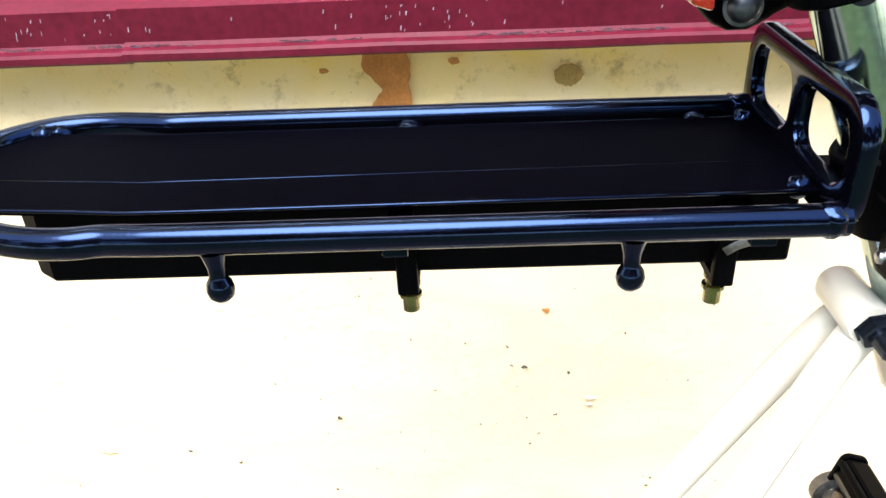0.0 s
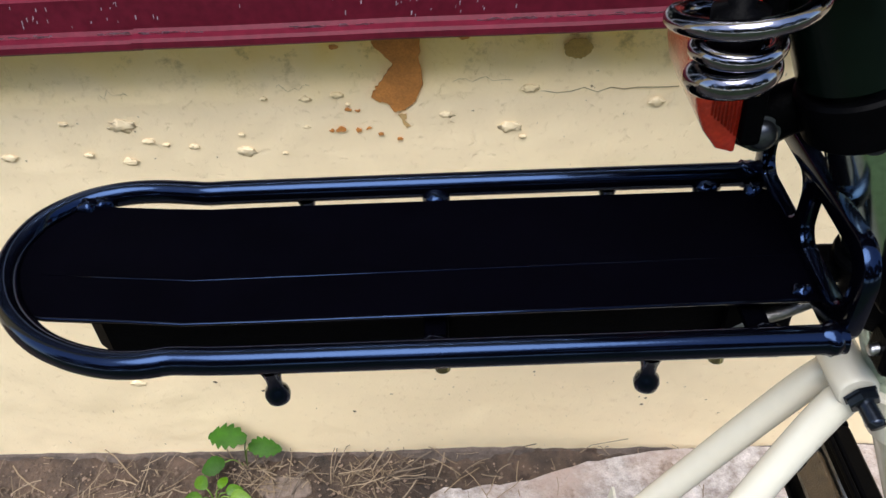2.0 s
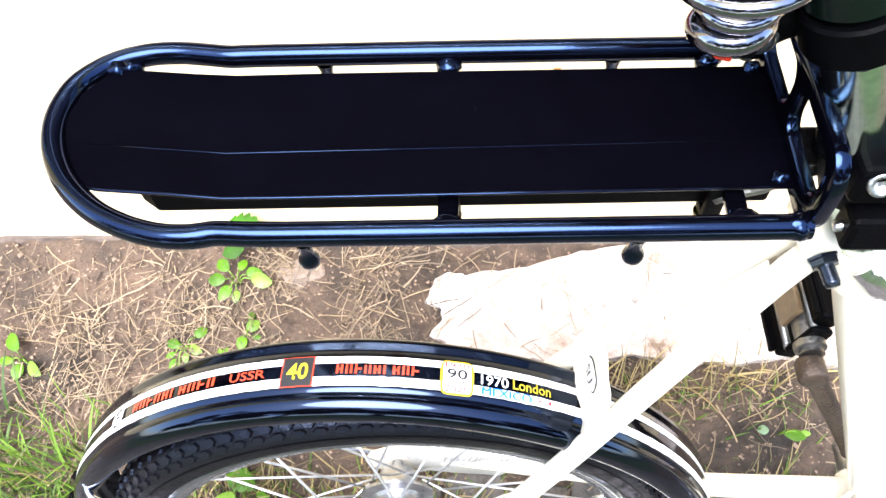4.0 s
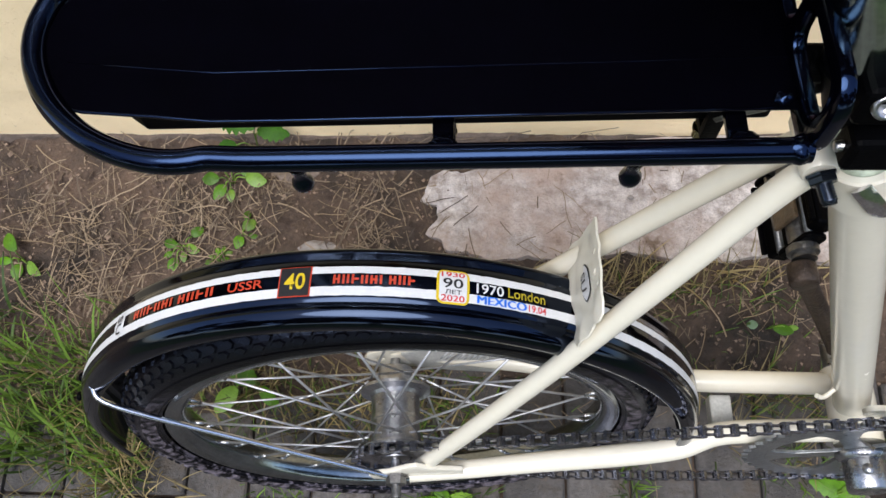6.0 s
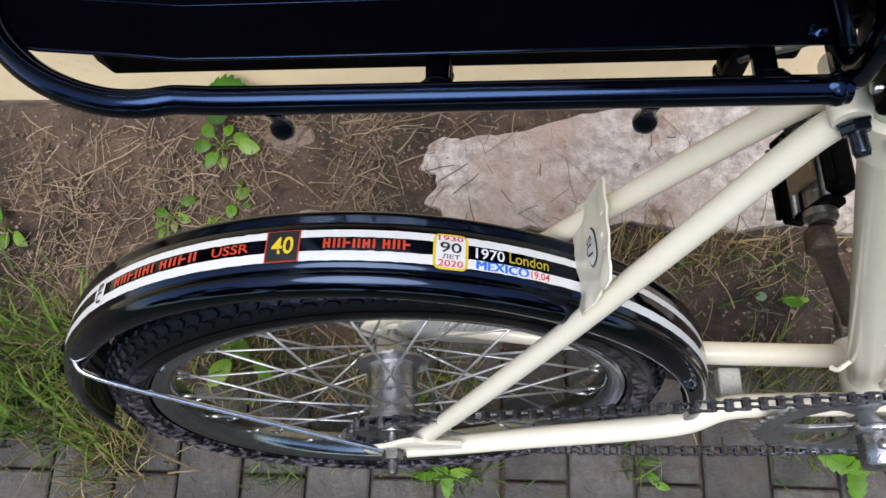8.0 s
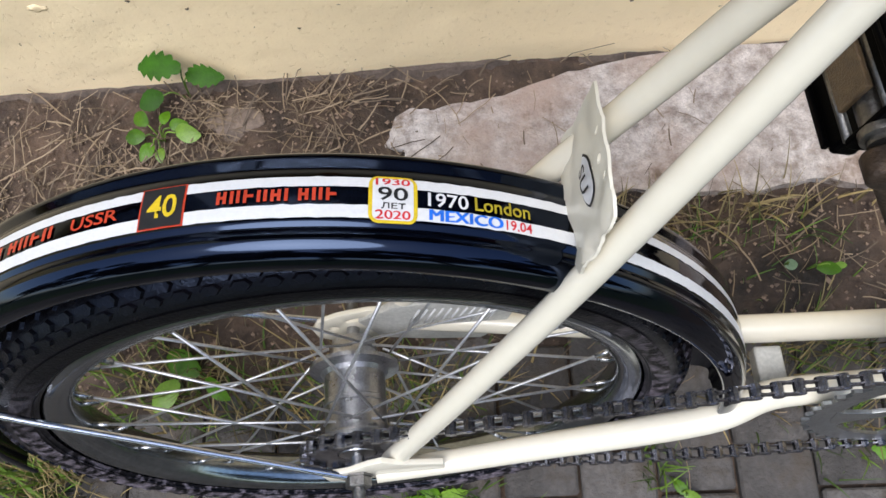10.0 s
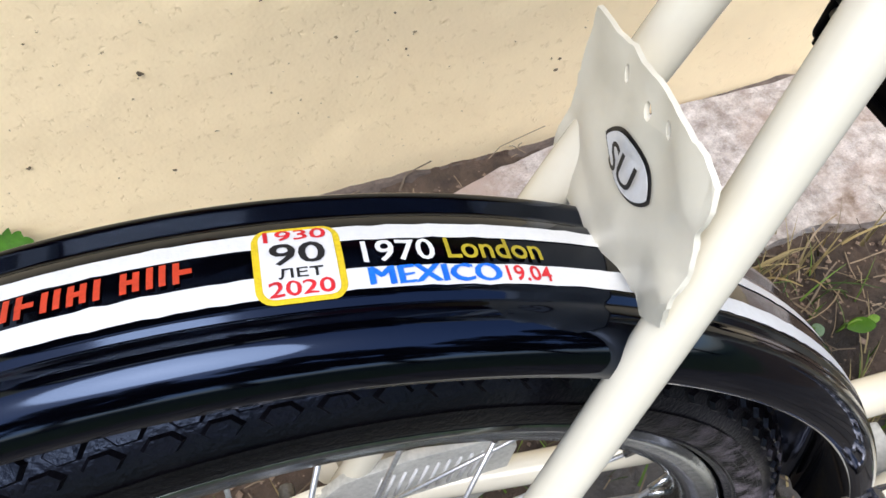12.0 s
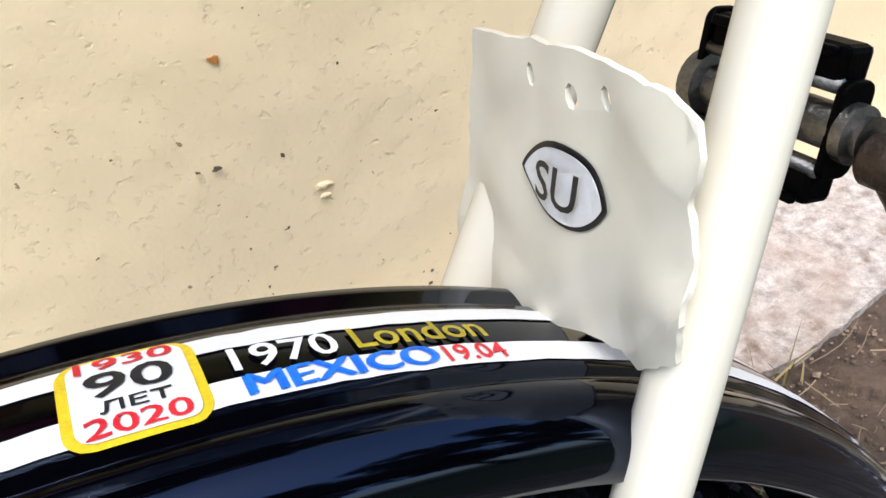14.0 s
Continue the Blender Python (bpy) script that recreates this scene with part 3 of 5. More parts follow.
def build_guard():
    bm = bmesh.new()
    a0, a1, n = -103, 98, 170
    outer, inner = [], []
    for i in range(n + 1):
        deg = a0 + (a1 - a0) * i / n
        phi, far = radians(deg), guard_swell(deg)
        ro, ri = [], []
        for y, dz in GUARD_PROF:
            for lst, d in ((ro, 0.0), (ri, -0.0014)):
                r = FR + dz + d + far
                yy = y * (1 if d == 0 else 0.95)
                lst.append(bm.verts.new(FC + Vector((r * math.sin(phi), yy, r * math.cos(phi)))))
        outer.append(ro)
        inner.append(ri)
    m = len(GUARD_PROF)
    for i in range(n):
        for k in range(m - 1):
            bm.faces.new((outer[i][k], outer[i][k + 1], outer[i + 1][k + 1], outer[i + 1][k]))
            bm.faces.new((inner[i][k], inner[i + 1][k], inner[i + 1][k + 1], inner[i][k + 1]))
        for k in (0, m - 1):
            bm.faces.new((outer[i][k], outer[i + 1][k], inner[i + 1][k], inner[i][k]))
    for i in (0, n):
        for k in range(m - 1):
            bm.faces.new((outer[i][k], inner[i][k], inner[i][k + 1], outer[i][k + 1]))
    bmesh.ops.recalc_face_normals(bm, faces=bm.faces)
    ob = fix_sharp(part("mudguard", bm, GLOSS, bike, "glossy black mudguard with hand-painted white lines and lettering"), 60)
    ob.matrix_basis = GUARD_M
    return ob


guard = build_guard()


def guard_patch(name, phi0, phi1, y0, y1, lift, mat, ragged=0.0, seed=0, label="", parent=None):
    """A painted strip or patch lying on the mudguard."""
    bm = bmesh.new()
    n, m = max(2, int(abs(phi1 - phi0) / 0.8)), 4
    rows = []
    for i in range(n + 1):
        phi = phi0 + (phi1 - phi0) * i / n
        e0 = y0 + ragged * noise.noise(Vector((phi * 0.9, seed, 0)))
        e1 = y1 + ragged * noise.noise(Vector((phi * 0.9, seed, 5)))
        rows.append([bm.verts.new(guard_point(phi, e0 + (e1 - e0) * k / m, lift)) for k in range(m + 1)])
    for a, b in zip(rows, rows[1:]):
        for k in range(m):
            bm.faces.new((a[k], a[k + 1], b[k + 1], b[k]))
    bmesh.ops.recalc_face_normals(bm, faces=bm.faces)
    return part(name, bm, mat, parent or guard, label)


guard_patch("white_line", -80, 97.6, 0.0048, 0.0100, 0.0003, WHITE, 0.0006, 1, "hand-painted white line")
guard_patch("white_line", -83, 97.6, -0.0110, -0.0046, 0.0003, WHITE, 0.0006, 2, "hand-painted white line")

# tyre tread: rows of small blocks and thin side ribs
def build_tread():
    bm = bmesh.new()
    n = 96
    for row, (ang, w, rows_off) in enumerate([(-56, 0.0044, 0.0), (-38, 0.0056, 0.5), (-13, 0.0056, 0.0), (13, 0.0056, 0.5), (38, 0.0056, 0.0), (56, 0.0044, 0.5)]):
        for k in range(n):
            th = 2 * math.pi * (k + rows_off) / n
            a = radians(ang)
            ring = []
            for lift, s in ((0.0, 1.0), (0.0017, 0.78)):
                loop = []
                for j in range(6):
                    q = 2 * math.pi * j / 6
                    du, dv = 0.0062 * s * math.cos(q), w * s * 0.75 * math.sin(q)
                    aa = a + dv / 0.0205
                    r = TYRE_R + (0.0205 + lift) * math.cos(aa)
                    tt = th + du / 0.2384
                    loop.append(bm.verts.new(AX + Vector((r * math.sin(tt), (0.0205 + lift) * math.sin(aa), r * math.cos(tt)))))
                ring.append(loop)
            bm.faces.new(ring[1])
            for j in range(6):
                bm.faces.new((ring[0][j], ring[0][(j + 1) % 6], ring[1][(j + 1) % 6], ring[1][j]))
    bmesh.ops.recalc_face_normals(bm, faces=bm.faces)
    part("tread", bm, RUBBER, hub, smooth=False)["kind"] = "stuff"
    for sgn in (-1, 1):
        prof = [(TYRE_R + 0.0211 * math.cos(radians(q)), sgn * 0.0211 * math.sin(radians(q))) for q in range(80, 114, 3)]
        part("sidewall", lathe(prof, AX, (0, 1, 0), 128), DUSTY, hub, "dusty grey tyre sidewall")
        for a, r in ((86, 0.0006), (100, 0.0006), (118, 0.0008)):
            rr, yy = TYRE_R + 0.0206 * math.cos(radians(a)), sgn * 0.0206 * math.sin(radians(a))
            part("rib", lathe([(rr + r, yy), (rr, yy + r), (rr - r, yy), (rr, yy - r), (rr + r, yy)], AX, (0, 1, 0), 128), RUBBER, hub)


build_tread()

# ---- rack ----
RZ, RR = 0.7315, 0.0055
rail_pts = [(x, y, RZ) for x, y in [
    (0.222, -0.0490), (0.12, -0.0490), (0.04, -0.0490), (0.010, -0.0488), (-0.002, -0.0482), (-0.009, -0.0480), (-0.019, -0.0494), (-0.032, -0.0483), (-0.047, -0.0430), (-0.062, -0.0335), (-0.0755, -0.0190), (-0.0845, -0.0020), (-0.0885, 0.0140),
    (-0.0880, 0.0290), (-0.0830, 0.0430), (-0.0705, 0.0550), (-0.0555, 0.0605), (-0.0405, 0.0612), (-0.026, 0.0592), (-0.0165, 0.0577), (-0.006, 0.0578), (0.03, 0.0575), (0.12, 0.0565), (0.222, 0.0550)]]
rack = on_bike("luggage_rack", tube(smooth_line(rail_pts, 5), RR, 20), BLACK, "black tubular rear luggage rack")
# clamped a little askew to the seat post
rack.matrix_basis = Matrix.Translation((-0.0014, 0.0040, 0.7280)) @ pose(0, 0, 0, 3.55, 0, 1.30) @ Matrix.Diagonal((1.0195, 0.936, 1, 1)) @ Matrix.Translation((0, 0, -0.7315))
deck_pts = [(0.222, -0.0292), (0.10, -0.0298), (0.02, -0.0302), (-0.008, -0.0300), (-0.030, -0.0272), (-0.062, -0.0238), (-0.070, -0.0215), (-0.078, -0.009), (-0.083, 0.006), (-0.084, 0.020), (-0.081, 0.034), (-0.072, 0.046), (-0.058, 0.0490), (-0.046, 0.0475), (-0.030, 0.0455), (-0.012, 0.0438), (0.03, 0.0438), (0.222, 0.0415)]
part("deck", slab(deck_pts, [], 0.0022, pose(0, 0, 0.7305), 0.0004), DECK, rack, "flat black deck plate", smooth=False)
part("deck_edge", tube([(x, y - 0.0002, 0.7325) for x, y in deck_pts[:7]], 0.0007, 8), BLACK, rack)
part("crease", tube([(-0.072, 0.0025, 0.7325), (-0.010, -0.0050, 0.7326), (0.222, -0.0035, 0.7325)], 0.0003, 6), BLACK, rack)
plate = fix_sharp(part("end_plate", slab(rounded(-0.0515, -0.0075, 0.0600, 0.0375, 0.0150, 7), [rounded(-0.0420, 0.0060, 0.0015, 0.0290, 0.0085, 6), rounded(0.0090, 0.0060, 0.0520, 0.0290, 0.0085, 6)], 0.0062, Matrix(((0, 0, 1, 0.2200), (1, 0, 0, 0), (0, 1, 0, RZ), (0, 0, 0, 1))), 0.0016), BLACK, rack, "upright black end plate with two windows"), 40)
# central spine below the deck
part("spine", slab([(-0.060, 0.0000), (-0.052, -0.0065), (0.225, -0.0065), (0.225, 0.0245), (-0.052, 0.0245), (-0.060, 0.018)], [], 0.034, pose(0, 0, 0.6915), 0.0018), MATT, rack, "black alloy spine profile", smooth=False)
# crossbars welded to both rails
for x in (0.0835, 0.199):
    part("crossbar", box((0.0085, 0.104, 0.004), (x, 0.004, 0.7235), 0.001), BLACK, rack, smooth=False)
    for y in (-0.0470, 0.0545):
        bm = bmesh.new()
        bmesh.ops.create_icosphere(bm, subdivisions=3, radius=0.0058)
        for v in bm.verts:
            v.co *= 1 + 0.22 * noise.noise(v.co * 420)
            v.co.z *= 0.6
        bmesh.ops.translate(bm, vec=(x, y - math.copysign(0.0035, y), RZ - 0.0025), verts=bm.verts)
        part("weld", bm, BLACK, rack)
# weld beads where plate and rail ends meet
for x, y, z, r in ((0.217, -0.0490, RZ, 0.0062), (0.217, 0.0550, RZ, 0.0062), (0.215, -0.025, 0.7320, 0.004), (0.215, 0.040, 0.7320, 0.004), (-0.068, 0.0500, 0.7305, 0.0058), (-0.062, 0.0520, 0.7305, 0.005)):
    bm = bmesh.new()
    bmesh.ops.create_icosphere(bm, subdivisions=3, radius=r)
    for v in bm.verts:
        v.co *= 1 + 0.25 * noise.noise(v.co * 380 + Vector((x * 90, y * 70, 0)))
    bmesh.ops.translate(bm, vec=(x, y, z), verts=bm.verts)
    part("weld", bm, BLACK, rack)


def knob_profile():
    return [(0.0044, 0.0), (0.0036, 0.0026), (0.0029, 0.0055), (0.0027, 0.0085), (0.0031, 0.0102), (0.0042, 0.0120), (0.0047, 0.0145), (0.0042, 0.0170), (0.0026, 0.0187), (0, 0.0192)]


for x, y in ((0.026, -0.0490), (0.158, -0.0490), (0.026, 0.0570), (0.158, 0.0560)):
    part("knob", lathe(knob_profile(), (x, y, RZ - 0.0045), (0, 0, -1), 24), BLACK, rack, "ball-ended strap knob")
# band clamps with bolts under the spine
for x in (0.0835, 0.200):
    band = fix_sharp(part("clamp", slab([(-0.0125, -0.010), (0.0305, -0.010), (0.0305, 0.004), (0.026, 0.004), (0.026, -0.006), (-0.008, -0.006), (-0.008, 0.030), (-0.0125, 0.030)], [], 0.008, Matrix(((0, 0, 1, x - 0.0040), (1, 0, 0, 0), (0, 1, 0, 0.6945), (0, 0, 0, 1))), 0.0008), MATT, rack), 30)
    bolt = part("bolt", lathe([(0, 0.0), (0.0042, 0.0), (0.0042, 0.0015), (0.0032, 0.002), (0.0032, 0.0045), (0.0045, 0.005), (0.0045, 0.0065), (0.0034, 0.007), (0.0034, 0.013), (0.0026, 0.0135), (0, 0.0125)], (x, -0.002, 0.6850), (0, 0, -1), 20), BRASS, rack, "small zinc-plated hex bolt")
    fix_sharp(bolt, 30)
part("brace", tube([(0.199, -0.0105, 0.700), (0.203, -0.0105, 0.7027), (0.218, -0.0100, 0.7075), (0.242, -0.004, 0.714)], 0.0030, 10, squash=(1, 1.0, 0.9)), DULL, rack, "flat steel brace to the seat post")


# ---- seat post, clamp, saddle springs, reflector ----
up = -down


def post_at(z):
    return SEAT_TOP + up * ((z - SEAT_TOP.z) / up.z)


def collar(z0, z1, r, mat, name, label="", rings=3):
    a, b = post_at(z0), post_at(z1)
    L = (b - a).length
    return on_bike(name, lathe([(0.0136, 0), (r * 0.94, 0), (r, 0.0012), (r, L - 0.0012), (r * 0.94, L), (0.0136, L)], a, up, 36), mat, label)


seat_lug = on_bike("seat_lug", lathe([(0, -0.0165), (0.0078, -0.0165), (0.0088, -0.0150), (0.0088, 0.0145), (0.0078, 0.0165), (0, 0.0165)], (0.2545, 0.0045, 0.6695), (0, 1, 0), 24), CREAM)
collar(0.640, 0.670, 0.0180, CREAM, "seat_collar")


def hexbolt(name, centre, axis, r, h, stud_r, stud_l, mat, label="", threads=True):
    """A washer, a hex nut and a threaded stud end along axis."""
    axis = Vector(axis).normalized()
    nut = on_bike(name, lathe([(0, 0), (r * 1.12, 0), (r * 1.12, 0.0012), (r * 0.98, 0.0014), (r, 0.002), (r, h - 0.0006), (r * 0.9, h), (stud_r, h), (0, h)], centre, axis, 6), mat, label, smooth=False)
    prof = [(0, 0)]
    k = int(stud_l / 0.0012)
    for i in range(k):
        prof += [(stud_r, 0.0012 * i), (stud_r * 0.86, 0.0012 * i + 0.0006)]
    prof += [(stud_r * 0.8, stud_l), (0, stud_l)]
    part("stud", lathe(prof, Vector(centre) + axis * (h - 0.0005), axis, 16), mat, nut)
    return nut


hexbolt("seat_bolt", (0.2552, -0.0116, 0.6690), (0.20, -0.94, -0.28), 0.0068, 0.0050, 0.0040, 0.0105, material("blued_steel", (0.05, 0.06, 0.08), 0.25, 0.9, 90, 0.6), "dark steel clamp nut and bolt")
hexbolt("rack_screw", (0.272, -0.018, 0.706), (-1.0, -0.05, -0.16), 0.0050, 0.002, 0.0026, 0.024, STEEL, "threaded zinc screw")
clamp = collar(0.708, 0.738, 0.0172, MATT, "rack_clamp", "black seat post clamp of the rack")
part("ear", box((0.036, 0.016, 0.021), (0.2615, -0.0165, 0.7330), 0.003), MATT, clamp, smooth=False)
part("ear", box((0.034, 0.016, 0.020), (0.2670, -0.0185, 0.7030), 0.003), MATT, clamp, smooth=False)
part("socket_screw", lathe([(0, 0.0012), (0.0028, 0.0012), (0.0030, 0.0030), (0.0046, 0.0030), (0.0052, 0.0022), (0.0052, 0), (0, 0)], (0.2515, -0.0240, 0.7360), (-0.1, -1, 0.55), 20), STEEL, clamp, "blued steel socket screw")
part("arm", box((0.026, 0.016, 0.010), (0.236, 0.008, 0.7225), 0.003), MATT, clamp, smooth=False)
on_bike("cable_clip", tube(smooth_line([(0.272, -0.019, 0.668), (0.279, -0.021, 0.661), (0.288, -0.021, 0.651), (0.299, -0.017, 0.645)], 5), 0.0050, 12, squash=(1, 0.35, 1)), CHROME, "curved chromed cable clip")
collar(0.789, 0.806, 0.0195, MATT, "reflector_clamp", "black plastic reflector clamp")
fix_sharp(on_bike("clamp_screw", lathe([(0, 0), (0.0048, 0), (0.0048, 0.002), (0.0030, 0.0035), (0, 0.0038)], (0.2280, -0.0135, 0.7900), (-0.3, -1, 0.1), 20), material("dark_screw", (0.10, 0.11, 0.13), 0.35, 0.9, 90, 0.6), "dark steel clamp screw"), 40)
on_bike("reflector_arm", tube(smooth_line([(0.238, 0.004, 0.795), (0.222, 0.010, 0.794), (0.208, 0.012, 0.788), (0.199, 0.013, 0.783), (0.190, 0.013, 0.792)], 5), [0.0105] * 6 + [0.0098] * 15, 16, squash=(1, 0.8, 1)), MATT)
fix_sharp(on_bike("reflector_bolt", lathe([(0, 0), (0.0066, 0), (0.0066, 0.001), (0.0054, 0.0012), (0.0052, 0.0026), (0.0040, 0.0042), (0.0020, 0.0049), (0, 0.0051)], (0.1990, 0.0055, 0.7828), (0, -1, 0.1), 28), material("dark_bolt", (0.12, 0.13, 0.15), 0.35, 0.9, 90, 0.6), "round grey steel bolt head"), 40)
lens_line = [(0.1862, 0.7840), (0.1862, 0.852), (0.1710, 0.852), (0.1703, 0.8075), (0.1718, 0.8000), (0.1750, 0.7925), (0.1798, 0.7860)]
refl = fix_sharp(on_bike("reflector", slab(lens_line, [], 0.046, Matrix(((1, 0, 0, 0), (0, 0, -1, 0.036), (0, 1, 0, 0), (0, 0, 0, 1))), 0.0015), REDLENS, "red plastic rear reflector in a black holder"), 25)
part("holder", box((0.0070, 0.050, 0.066), (0.1898, 0.013, 0.8205), 0.002), MATT, refl, smooth=False)
for i in range(8):
    part("lens_rib", tube([(0.1765 + 0.0012 * i, -0.0102, 0.7990 - 0.0011 * i), (0.1765 + 0.0012 * i, -0.0102, 0.848)], 0.0004, 6), REDLENS, refl)


def spring(centre, wire):
    """Two tight lower coils, then one wide coil opening upwards."""
    pts, rad = [], []
    for i in range(101):
        t = i / 100
        a = 2 * math.pi * 3.1 * t + 1.5
        k = max(0, (t - 0.46) / 0.54)
        k = k * k * (3 - 2 * k)
        r = 0.0082 + 0.0012 * min(1, t / 0.42) + 0.0122 * k
        pts.append((centre[0] - 0.003 * k + r * math.cos(a), centre[1] + r * math.sin(a), centre[2] + 0.0105 * min(1, t / 0.42) + 0.0170 * k))
        rad.append(wire * (1.75 - 0.75 * min(1, t / 0.5)))
    return tube(pts, rad, 14)


saddle = on_bike("saddle", box((0.21, 0.075, 0.014), (0.262, 0.0, 0.897), 0.006), MATT, "black saddle underside with chromed springs", smooth=False)
for sgn in (-1, 1):
    part("spring", spring((0.1690, sgn * 0.0445, 0.8262), 0.0025), DARKCHROME, saddle, "conical chromed saddle spring")
    part("spring_bolt", lathe([(0, 0), (0.006, 0), (0.006, 0.004), (0.0066, 0.005), (0.0066, 0.012), (0.0072, 0.013), (0.0072, 0.020), (0.0036, 0.021), (0.0036, 0.06), (0, 0.06)], (0.1685, sgn * 0.0445, 0.827), (0, 0, 1), 18), MATT, saddle)
part("cradle", tube([(0.18, -0.055, 0.872), (0.215, -0.03, 0.868), (0.24, 0.0, 0.862), (0.215, 0.03, 0.868), (0.18, 0.055, 0.872)], 0.006, 12), MATT, saddle)
collar(0.808, 0.88, 0.0178, material("dark_green_steel", (0.003, 0.007, 0.005), 0.22, 0, 30, 0.6, spec=0.15), "post_sleeve", "dark green steel post sleeve")


def oval(cx, cy, rx, ry, turn, n=14):
    c, s = math.cos(turn), math.sin(turn)
    return [(cx + rx * math.cos(q) * c - ry * math.sin(q) * s, cy + rx * math.cos(q) * s + ry * math.sin(q) * c) for q in [2 * math.pi * i / n for i in range(n)]]


ROD = material("stay_steel", (0.62, 0.64, 0.70), 0.22, 1.0, 60, 0.85, 0.05, 400, fine_mix=0.2)


# ---- dropouts, nuts, stays of the mudguard ----
for sgn, yd in ((-1, -0.0525), (1, 0.0585)):
    bm = slab([(-0.022, -0.010), (-0.012, -0.014), (0.022, -0.012), (0.060, -0.006), (0.060, 0.006), (0.030, 0.016), (0.020, 0.026), (0.010, 0.022), (-0.006, 0.010), (-0.024, 0.006)], [[(-0.012, -0.003), (0.0, -0.004), (0.0, 0.004), (-0.012, 0.003)]], 0.004, pose(0, yd + 0.002, 0, 90, 0, 0), 0.0006)
    if sgn > 0:
        bm.free()
        bm = slab([(-0.030, 0.004), (-0.028, -0.010), (-0.018, -0.019), (-0.004, -0.022), (0.030, -0.020), (0.060, -0.012), (0.062, 0.008), (0.040, 0.024), (0.016, 0.028), (-0.008, 0.024), (-0.024, 0.016)], [oval(-0.014, 0.003, 0.004, 0.003, 0), oval(0.004, 0.014, 0.008, 0.0025, 0.2)], 0.004, pose(0, yd + 0.002, 0, 90, 0, 0), 0.0006)
    in_wheel(fix_sharp(on_bike("dropout", bm, CREAM, "cream frame dropout"), 40))
    in_wheel(hexbolt("axle_nut", (0, yd + sgn * 0.0025, 0), (0, sgn, 0), 0.0092, 0.0085, 0.0046, 0.012, DULL, "steel axle nut"))
    ends = GUARD_M @ (guard_point(-60, sgn * 0.0240) + Vector((0.001, 0, -0.003))), WHEEL_M @ Vector((-0.008, yd + sgn * 0.003, 0.004))
    bow = Vector((0, sgn * 0.010, 0))
    on_bike("guard_stay", tube(smooth_line([ends[0], ends[0].lerp(ends[1], 0.08) + bow, ends[0].lerp(ends[1], 0.5) + bow * 0.6, ends[1]], 6), 0.0025, 12), ROD, "thin steel mudguard stay")
# small bolts on the mudguard
for phi, y in ((-72, 0.0), (-74, -0.014)):
    p = guard_point(phi, y)
    n = (p - FC).normalized()
    part("bolt", lathe([(0, 0), (0.0042, 0), (0.0042, 0.002), (0.003, 0.004), (0, 0.0045)], p, n, 10), MATT, guard)
# bracket between guard and frame
on_bike("guard_bracket", box((0.020, 0.026, 0.016), (0.322, 0.000, 0.240), 0.002), GREYPL, "pale grey mudguard bracket", smooth=False)
# far-side plate by the dropout
kp = fix_sharp(on_bike("stand_plate", slab([(0.022, 0.268), (0.050, 0.292), (0.085, 0.298), (0.125, 0.296), (0.140, 0.280), (0.128, 0.240), (0.112, 0.222), (0.070, 0.226), (0.036, 0.234)], [], 0.006, Matrix(((1, 0, 0, 0), (0, 0, -1, 0.046), (0, 1, 0, 0), (0, 0, 0, 1))), 0.001), GREYPL, "ribbed grey plastic stand plate"), 40)
for i in range(11):
    x = 0.060 + 0.0058 * i
    part("rib", tube([(x, 0.0395, 0.262), (x + 0.010, 0.0395, 0.287)], 0.0009, 6), WHITE, kp)
on_bike("kickstand", tube([(0.035, 0.075, 0.236), (0.05, 0.11, 0.15), (0.072, 0.172, 0.030)], 0.007, 12), CREAM, "cream side stand leg")
part("stand_foot", lathe([(0, 0), (0.010, 0), (0.011, 0.012), (0.008, 0.02), (0, 0.02)], (0.074, 0.176, 0.022), (-0.15, -0.45, 0.9), 14), MATT, bpy.data.objects["kickstand"])
# lug and cable stop on the seat tube
fix_sharp(on_bike("cable_lug", slab(rounded(-0.014, -0.010, 0.014, 0.010, 0.008), [rounded(-0.011, -0.0022, -0.0066, 0.0022, 0.002, 3)], 0.005, pose(0.432, -0.018, 0.318, 90, 0, 0), 0.0008), CREAM), 40)
on_bike("cable_hook", tube(smooth_line([(0.392, -0.006, 0.330), (0.383, -0.012, 0.327), (0.376, -0.012, 0.331)], 4), 0.0020, 10), CREAM)


# ---- transmission ----
CY = -0.0410
SPR, RING = 0.0370, 0.0985
CHAIN0 = WHEEL_M @ Vector((0, -0.0385, 0))


def chain_y(x):
    return CHAIN0.y + (CY - CHAIN0.y) * (x - CHAIN0.x) / (BB.x - CHAIN0.x)


in_wheel(fix_sharp(on_bike("sprocket", lathe([(0.014, -0.0012), (SPR - 0.002, -0.0012), (SPR, 0), (SPR - 0.002, 0.0012), (0.014, 0.0012), (0.014, -0.0012)], (0, -0.0385, 0), (0, 1, 0), 36), GRIME), 40))


def gear(teeth, radius, depth):
    pts = []
    for k in range(teeth):
        for f, r in ((0.0, radius - depth), (0.25, radius - depth), (0.42, radius + 0.001), (0.58, radius + 0.001), (0.75, radius - depth)):
            if f == 0.0:
                continue
            a = 2 * math.pi * (k + f) / teeth
            pts.append((r * math.cos(a), r * math.sin(a)))
    return pts


